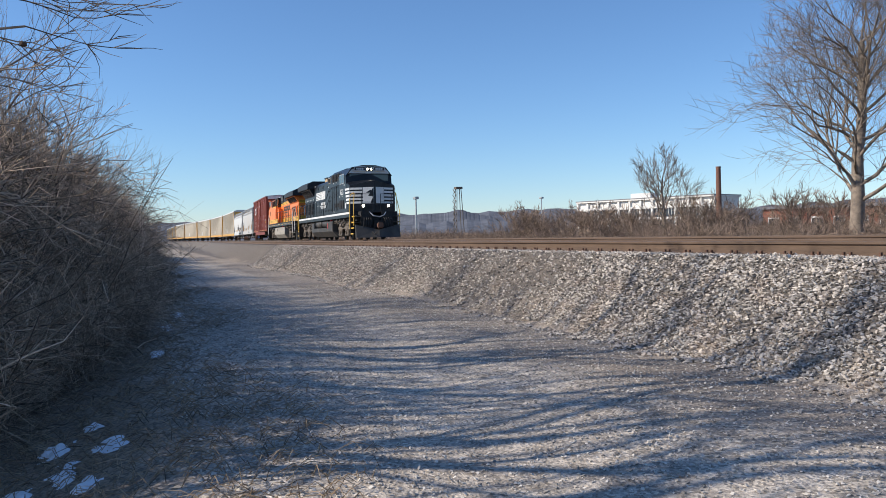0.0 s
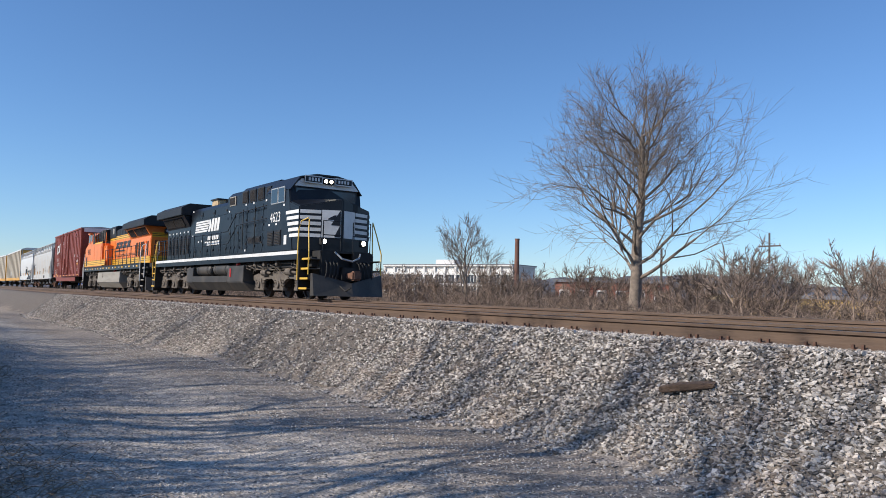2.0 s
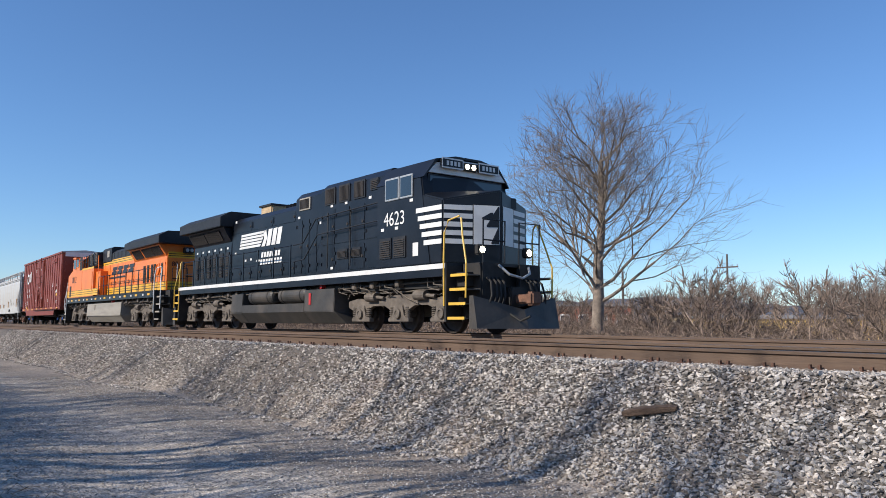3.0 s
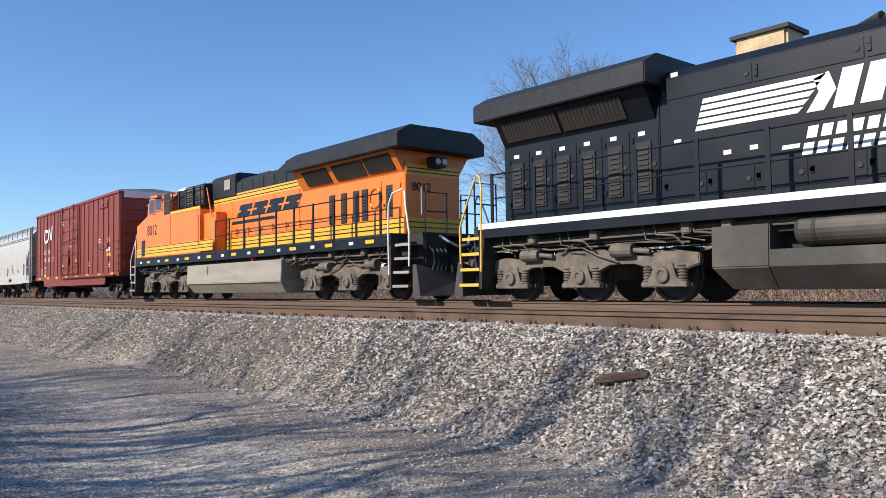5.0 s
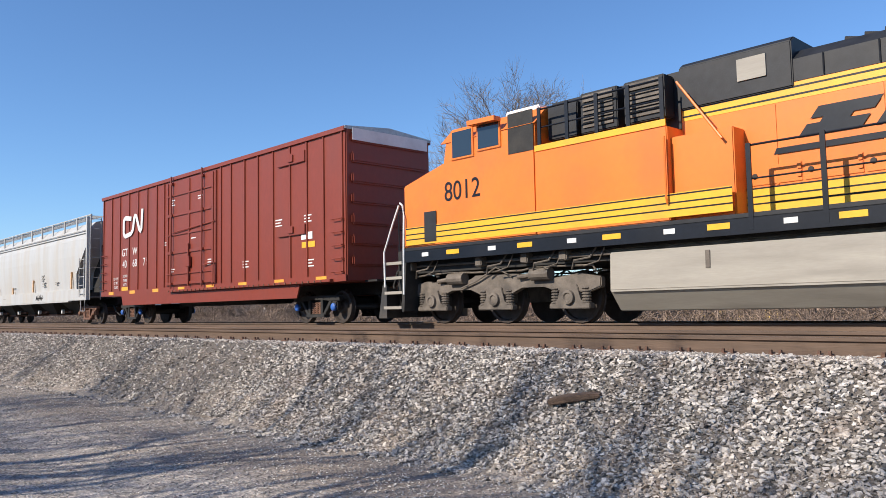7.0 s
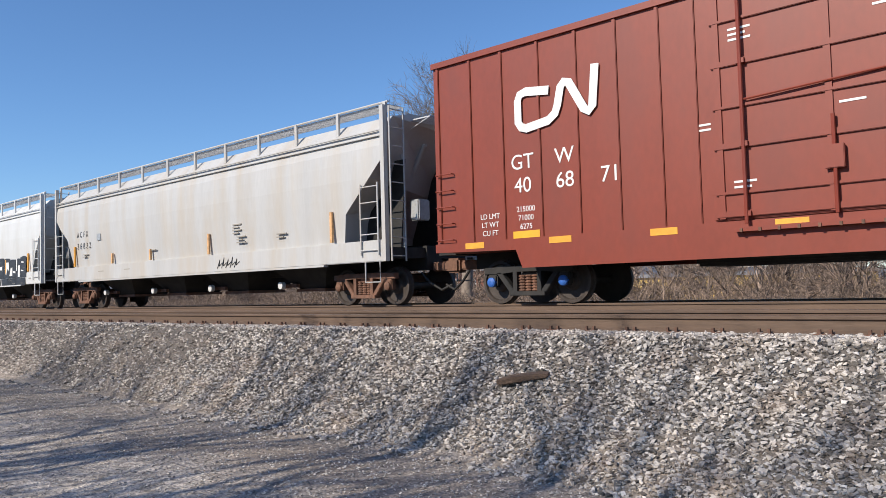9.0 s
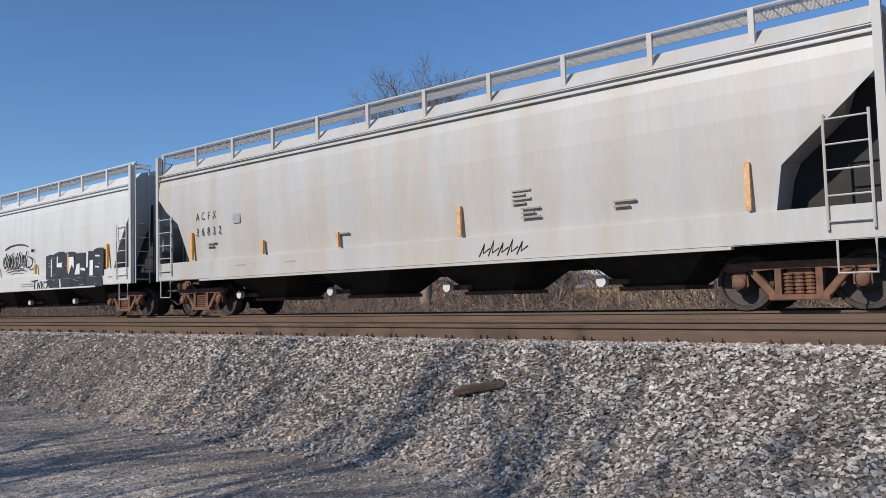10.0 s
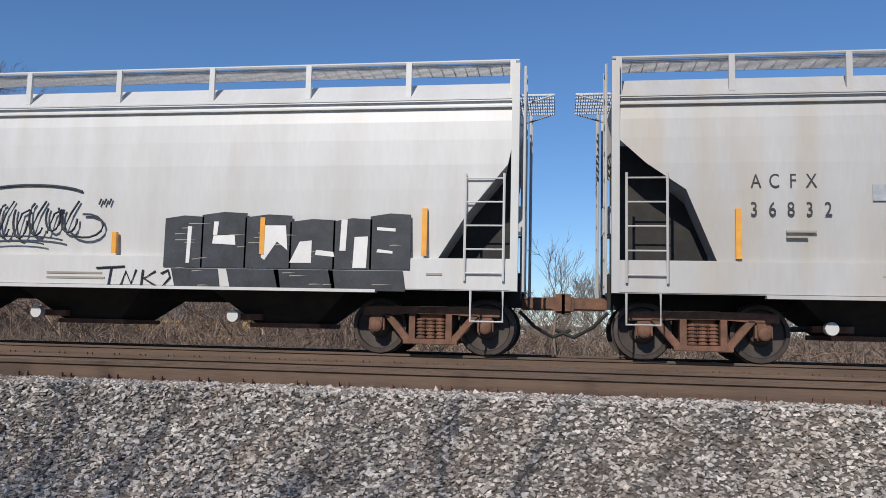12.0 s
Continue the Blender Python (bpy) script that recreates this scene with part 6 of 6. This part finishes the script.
def factory():
    """White three-storey concrete-frame factory: columns, floor bands and dark panes."""
    ob = thing("factory_building", "white concrete-frame factory with three rows of large dark windows", "building")
    ob.matrix_basis = pose(-204.0, 172.0, -3, 0, 0, 0)
    a, c = Vector((-254.0, 152.5, 0)), Vector((-202, 171, 0))
    d = c - a
    L = d.length
    ob.matrix_basis = Matrix.Translation((a.x, a.y, -3)) @ Matrix.Rotation(math.atan2(d.y, d.x), 4, "Z")
    H, n = 15.6, 12
    part("wall", B(0, L, 0.6, 16, 0, H - 0.5), "factory", ob)
    part("roof", B(-0.4, L + 0.4, -0.4, 16.4, H - 0.5, H), "factory", ob)
    part("roof_coping", B(-0.5, L + 0.5, -0.5, 16.5, H, H + 0.25), "greyroof", ob)
    w = L / n
    for i in range(n + 1):
        part("column", B(i * w - 0.4, i * w + 0.4, -0.1, 0.65, 0, H - 0.5), "factory", ob)
    for k in range(4):
        part("floor_band", B(0, L, 0.0, 0.62, k * 3.9 + 0.4, k * 3.9 + 1.2), "factory", ob)
    for i in range(n):
        for k in range(3):
            wd = part("window", B(i * w + 0.4, (i + 1) * w - 0.4, 0.45, 0.58, k * 3.9 + 1.3, k * 3.9 + 4.3), "pane", ob, "dark factory window")
            for j in (1, 2):
                x = i * w + 0.55 + (w - 1.1) * j / 3
                part("mullion", B(x - 0.06, x + 0.06, 0.38, 0.45, k * 3.9 + 1.9, k * 3.9 + 4.25), "factory", wd)
    for k in range(4):
        for z in range(3):
            part("window", B(-0.06, 0.0, 1.6 + k * 3.8, 4.2 + k * 3.8, z * 3.9 + 1.9, z * 3.9 + 4.2), "pane", ob, "dark factory window")
    part("penthouse", B(L * 0.35, L * 0.5, 6, 11, H + 0.25, H + 2.2), "factory", ob)


factory()


def chimney():
    ob = thing("chimney_stack", "tall tapering brown brick chimney stack", "chimney")
    ob.matrix_basis = pose(-199, 170.5, -3)
    part("shaft", tube(bmesh.new(), [(0, 0, 0), (0, 0, 23.8)], 1.0, 16, 0.72), "chimney", ob)
    part("rim", tube(bmesh.new(), [(0, 0, 23.8), (0, 0, 24.2)], 0.8, 16), "chimney", ob)
    part("base", B(-1.6, 1.6, -1.6, 1.6, 0, 3.5), "chimney", ob)


chimney()


def shed(name, x, y, yaw, L, D, H, wall, label, gable=True, nwin=4):
    ob = thing(name, label, "building")
    ob.matrix_basis = pose(x, y, -1.4, 0, 0, yaw)
    part("wall", B(-L / 2, L / 2, 0, D, 0, H), wall, ob)
    if gable:
        part("roof", prism(bmesh.new(), [(-0.4, H), (D / 2, H + D * 0.3), (D + 0.4, H)], -L / 2 - 0.4, L / 2 + 0.4, axis="x"), "greyroof", ob)
    else:
        part("roof", B(-L / 2 - 0.3, L / 2 + 0.3, -0.3, D + 0.3, H, H + 0.4), "greyroof", ob)
    for i in range(nwin):
        xx = -L / 2 + L * (i + 0.5) / nwin
        wd = part("window", B(xx - 0.6, xx + 0.6, -0.06, 0.0, H * 0.4, H * 0.75), "pane", ob)
        part("window_frame", B(xx - 0.75, xx + 0.75, -0.04, -0.002, H * 0.36, H * 0.79), "factory", wd)


shed("brick_house", -83, 90, 38, 17, 9, 5.6, "brick", "red brick house with pale window frames behind the scrub", False, 6)
shed("house", -62, 92, 36, 10, 8, 4.2, "tan", "tan gabled house behind the scrub", True, 3)
shed("warehouse", -38, 84, 20, 34, 12, 3.6, "yellowwall", "long low yellow warehouse behind the scrub", False, 0)
shed("warehouse", -8, 100, 10, 30, 12, 3.4, "factory", "long low white warehouse behind the scrub", False, 0)
shed("outbuilding", -262, 168, 15, 12, 9, 9, "factory", "plain white outbuilding beside the factory", False, 0)


def utility_pole(x, y, h, label, arm=True, lean=0.0):
    ob = thing("utility_pole", label, "utility pole", "utility poles")
    ob.matrix_basis = pose(x, y, -1.4, 0, lean, 0)
    part("pole", tube(bmesh.new(), [(0, 0, 0), (0, 0, h)], 0.16, 10, 0.1), "pole", ob)
    if arm:
        a = part("crossarm", B(-1.3, 1.3, -0.06, 0.06, h - 1.5, h - 1.35), "pole", ob)
        for k in (-1.2, -0.6, 0.6, 1.2):
            part("insulator", tube(bmesh.new(), [(k, 0, h - 1.35), (k, 0, h - 1.15)], 0.05, 8), "galv", a)
        part("transformer", tube(bmesh.new(), [(0.3, -0.2, h - 4.2), (0.3, -0.2, h - 3.3)], 0.22, 12), "galv", ob)


utility_pole(-48.5, 77, 10.6, "weathered wooden utility pole with a crossarm")
utility_pole(-29.0, 79, 11.6, "weathered wooden utility pole", False)
utility_pole(-61, 70, 8.6, "weathered wooden utility pole", False)
utility_pole(-49, 60, 8.0, "wooden pole with stacked insulators", False)


def lattice_tower(x, y, h):
    ob = thing("lattice_tower", "slim steel lattice radio tower in the distance", "tower")
    ob.matrix_basis = pose(x, y, -2)
    for a, c in ((-1, -1), (1, -1), (1, 1), (-1, 1)):
        part("leg", tube(bmesh.new(), [(a * 1.5, c * 1.5, 0), (a * 0.7, c * 0.7, h)], 0.13, 6), "pole", ob)
    for k in range(9):
        z = h * k / 9
        part("brace", tube(bmesh.new(), [(-1.5, -1.5, z), (1.3, -1.3, z + h / 9)], 0.08, 5), "pole", ob)
        part("brace", tube(bmesh.new(), [(1.5, -1.5, z), (-1.3, -1.3, z + h / 9)], 0.12, 5), "pole", ob)
    part("platform", B(-1.1, 1.1, -1.1, 1.1, h, h + 0.7), "pole", ob)


lattice_tower(-238.6, 98.3, 18.5)


def light_mast(x, y, h):
    ob = thing("light_mast", "pale steel light mast with a lamp cluster", "light mast")
    ob.matrix_basis = pose(x, y, -2)
    part("pole", tube(bmesh.new(), [(0, 0, 0), (0, 0, h)], 0.3, 10, 0.2), "galv", ob)
    part("lamp_head", B(-1.1, 1.1, -0.5, 0.5, h - 0.2, h + 0.5, bevel=0.1), "galv", ob)


light_mast(-200, 70, 13.5)
light_mast(-270, 146, 17)


# ---- ground cover: loose pieces last ----
def stone_meshes(n, material, points=10):
    """Angular crushed stones: hulls of a few scattered points."""
    rnd = random.Random(9)
    out = []
    for i in range(n):
        bm = bmesh.new()
        s = (rnd.uniform(1.0, 1.55), rnd.uniform(0.8, 1.15), rnd.uniform(0.45, 0.75))
        for _ in range(points):
            d = Vector((rnd.gauss(0, 1), rnd.gauss(0, 1), rnd.gauss(0, 1))).normalized() * rnd.uniform(0.85, 1.1)
            bm.verts.new((d.x * s[0], d.y * s[1], d.z * s[2]))
        hull = bmesh.ops.convex_hull(bm, input=bm.verts[:])
        bmesh.ops.delete(bm, geom=[g for g in hull["geom_interior"] if isinstance(g, bmesh.types.BMVert)], context="VERTS")
        bmesh.ops.recalc_face_normals(bm, faces=bm.faces[:])
        me = bpy.data.meshes.new("stone")
        bm.to_mesh(me)
        bm.free()
        me.materials.append(M[material])
        out.append(me)
    return out


def scatter(name, count, region, size, material, lift, label, category, seed, shapes, hole=None):
    """Many loose stones as one mesh, laid on the ground of a region given by (x0, x1, y0, y1)."""
    rng = np.random.default_rng(seed)
    pools = []
    for me in shapes:
        co = np.array([v.co[:] for v in me.vertices])
        pools.append((co, [tuple(q.vertices) for q in me.polygons]))
    verts, faces, base = [], [], 0
    x0, x1, y0, y1 = region
    xs = x1 - (x1 - x0) * rng.random(count) ** 1.35
    ys = y0 + (y1 - y0) * rng.random(count)
    for x, y in zip(xs, ys):
        co, fs = pools[rng.integers(len(pools))]
        y = y + bend(x)
        if hole and hole(x, y):
            continue
        e = Euler((rng.normal(0, 0.35), rng.normal(0, 0.35), rng.uniform(0, 6.28))).to_matrix()
        sc = size * rng.uniform(0.6, 1.35)
        q = co @ np.array(e).T * sc + (x, y, ground_height(x, y) + lift * sc)
        verts.append(q)
        faces += [tuple(base + i for i in f) for f in fs]
        base += len(co)
    me = raw_mesh(name, np.concatenate(verts).tolist(), faces, material)
    return tagged(new(name, me), label, category, kind="stuff")


SHAPES = stone_meshes(12, "stone")
slope = lambda x, y: y - bend(x) < 5.8 + 0.22 * math.sin(x * 0.35) + 0.06 * math.sin(x * 0.9 + 1) - 0.35 * abs(math.sin(x * 5.1))
scatter("ballast", 64000, (-46, 6, 5.4, 8.05), 0.026, "stone", 0.35, "pale grey crushed limestone ballast on the embankment", "ballast", 1, SHAPES, slope)
scatter("ballast", 5000, (-26, 6, 8.05, 9.6), 0.027, "stone", 0.1, "crushed limestone ballast between the rails", "ballast", 2, SHAPES)
scatter("gravel", 60000, (-24, 3, 0.2, 6.6), 0.0125, "pebble", 0.4, "small loose grey gravel on the road", "gravel", 3, stone_meshes(4, "pebble", 7))
scatter("ballast", 40000, (-12, 5, 5.5, 8.05), 0.024, "stone", 0.55, "pale grey crushed limestone ballast on the embankment", "ballast", 5, SHAPES, slope)
loose = thing("ballast_stones", "loose limestone stones on the embankment face", "ballast", kind="stuff")
for me in stone_meshes(6, "stonepart"):
    SHAPES.append(me)
rs = random.Random(21)
for i in range(300):
    x, y = rs.uniform(-8.5, 0.5), rs.uniform(6.1, 7.9)
    o = new("stone", SHAPES[12 + i % 6])
    o.parent = loose
    k = 0.028 * rs.uniform(0.7, 1.4)
    o.matrix_basis = pose(x, y, ground_height(x, y) + 0.7 * k, rs.uniform(0, 360), rs.uniform(0, 360), rs.uniform(0, 360)) @ Matrix.Diagonal((k, k, k, 1))


def scrap_tie():
    """A broken, weathered piece of tie, thicker at one end."""
    ob = thing("scrap_timber", "weathered brown broken tie piece lying on the ballast", "scrap")
    x, y = -5.05, 6.6
    ob.matrix_basis = pose(x, y, ground_height(x, y) + 0.07, 10, -9, 20)
    bm = prism(bmesh.new(), [(-0.27, -0.035), (-0.29, 0.02), (-0.1, 0.04), (0.2, 0.03), (0.29, 0.01), (0.27, -0.03)], -0.06, 0.06, bevel=0.012)
    part("plank", bm, "oldwood", ob)


scrap_tie()


def verge():
    rnd = random.Random(31)
    tb = Tubes()
    for _ in range(16000):
        x = -1.5 - 38 * rnd.random() ** 1.6
        y = rnd.uniform(-3.2, 0.9) + 0.4 * math.sin(x * 0.7) + (0.5 if x < -14 else 0) + rnd.gauss(0, 0.25)
        z = ground_height(x, y)
        a = rnd.uniform(0, math.tau)
        l = rnd.uniform(0.08, 0.3)
        tb.add([Vector((x, y, z - 0.01)), Vector((x + math.cos(a) * l * 0.5, y + math.sin(a) * l * 0.5, z + rnd.uniform(0.01, 0.09))), Vector((x + math.cos(a) * l, y + math.sin(a) * l, z + rnd.uniform(0.0, 0.06)))], 0.004, 0.002, 3)
    tagged(new("dry_grass", tb.mesh("dry_grass", "litter")), "flattened dry grass and twigs on the verge", "grass", kind="stuff")
    for cx, cy, sx, sy in ((-6.6, -0.35, 0.3, 0.16), (-6.1, -0.62, 0.32, 0.14), (-5.7, -0.45, 0.2, 0.1), (-6.9, -0.75, 0.3, 0.14), (-5.4, -0.85, 0.3, 0.12), (-5.9, -0.9, 0.16, 0.1), (-7.4, -0.5, 0.16, 0.1), (-5.1, -0.7, 0.2, 0.1), (-12.5, -1.6, 0.9, 0.4), (-14.5, 0.35, 0.5, 0.12), (-16.5, 0.6, 0.7, 0.14), (-11.2, 0.1, 0.3, 0.1)):
        bm = bmesh.new()
        n = 14
        grid = {}
        for i in range(n + 1):
            for j in range(n + 1):
                x, y = cx + sx * (2 * i / n - 1), cy + sy * (2 * j / n - 1)
                d = math.hypot(2 * i / n - 1, 2 * j / n - 1) + 1.3 * noise.noise((x * 9, y * 9, 0))
                grid[i, j] = bm.verts.new((x, y, ground_height(x, y) + 0.05 * (0.6 - d) + 0.02 * noise.noise((x * 14, y * 14, 2))))
        for i in range(n):
            for j in range(n):
                bm.faces.new((grid[i, j], grid[i + 1, j], grid[i + 1, j + 1], grid[i, j + 1]))
        tagged(part("snow_patch", bm, "snow"), "thin patch of old snow among dry grass", "snow", "snow patches", "stuff")


verge()

motions()
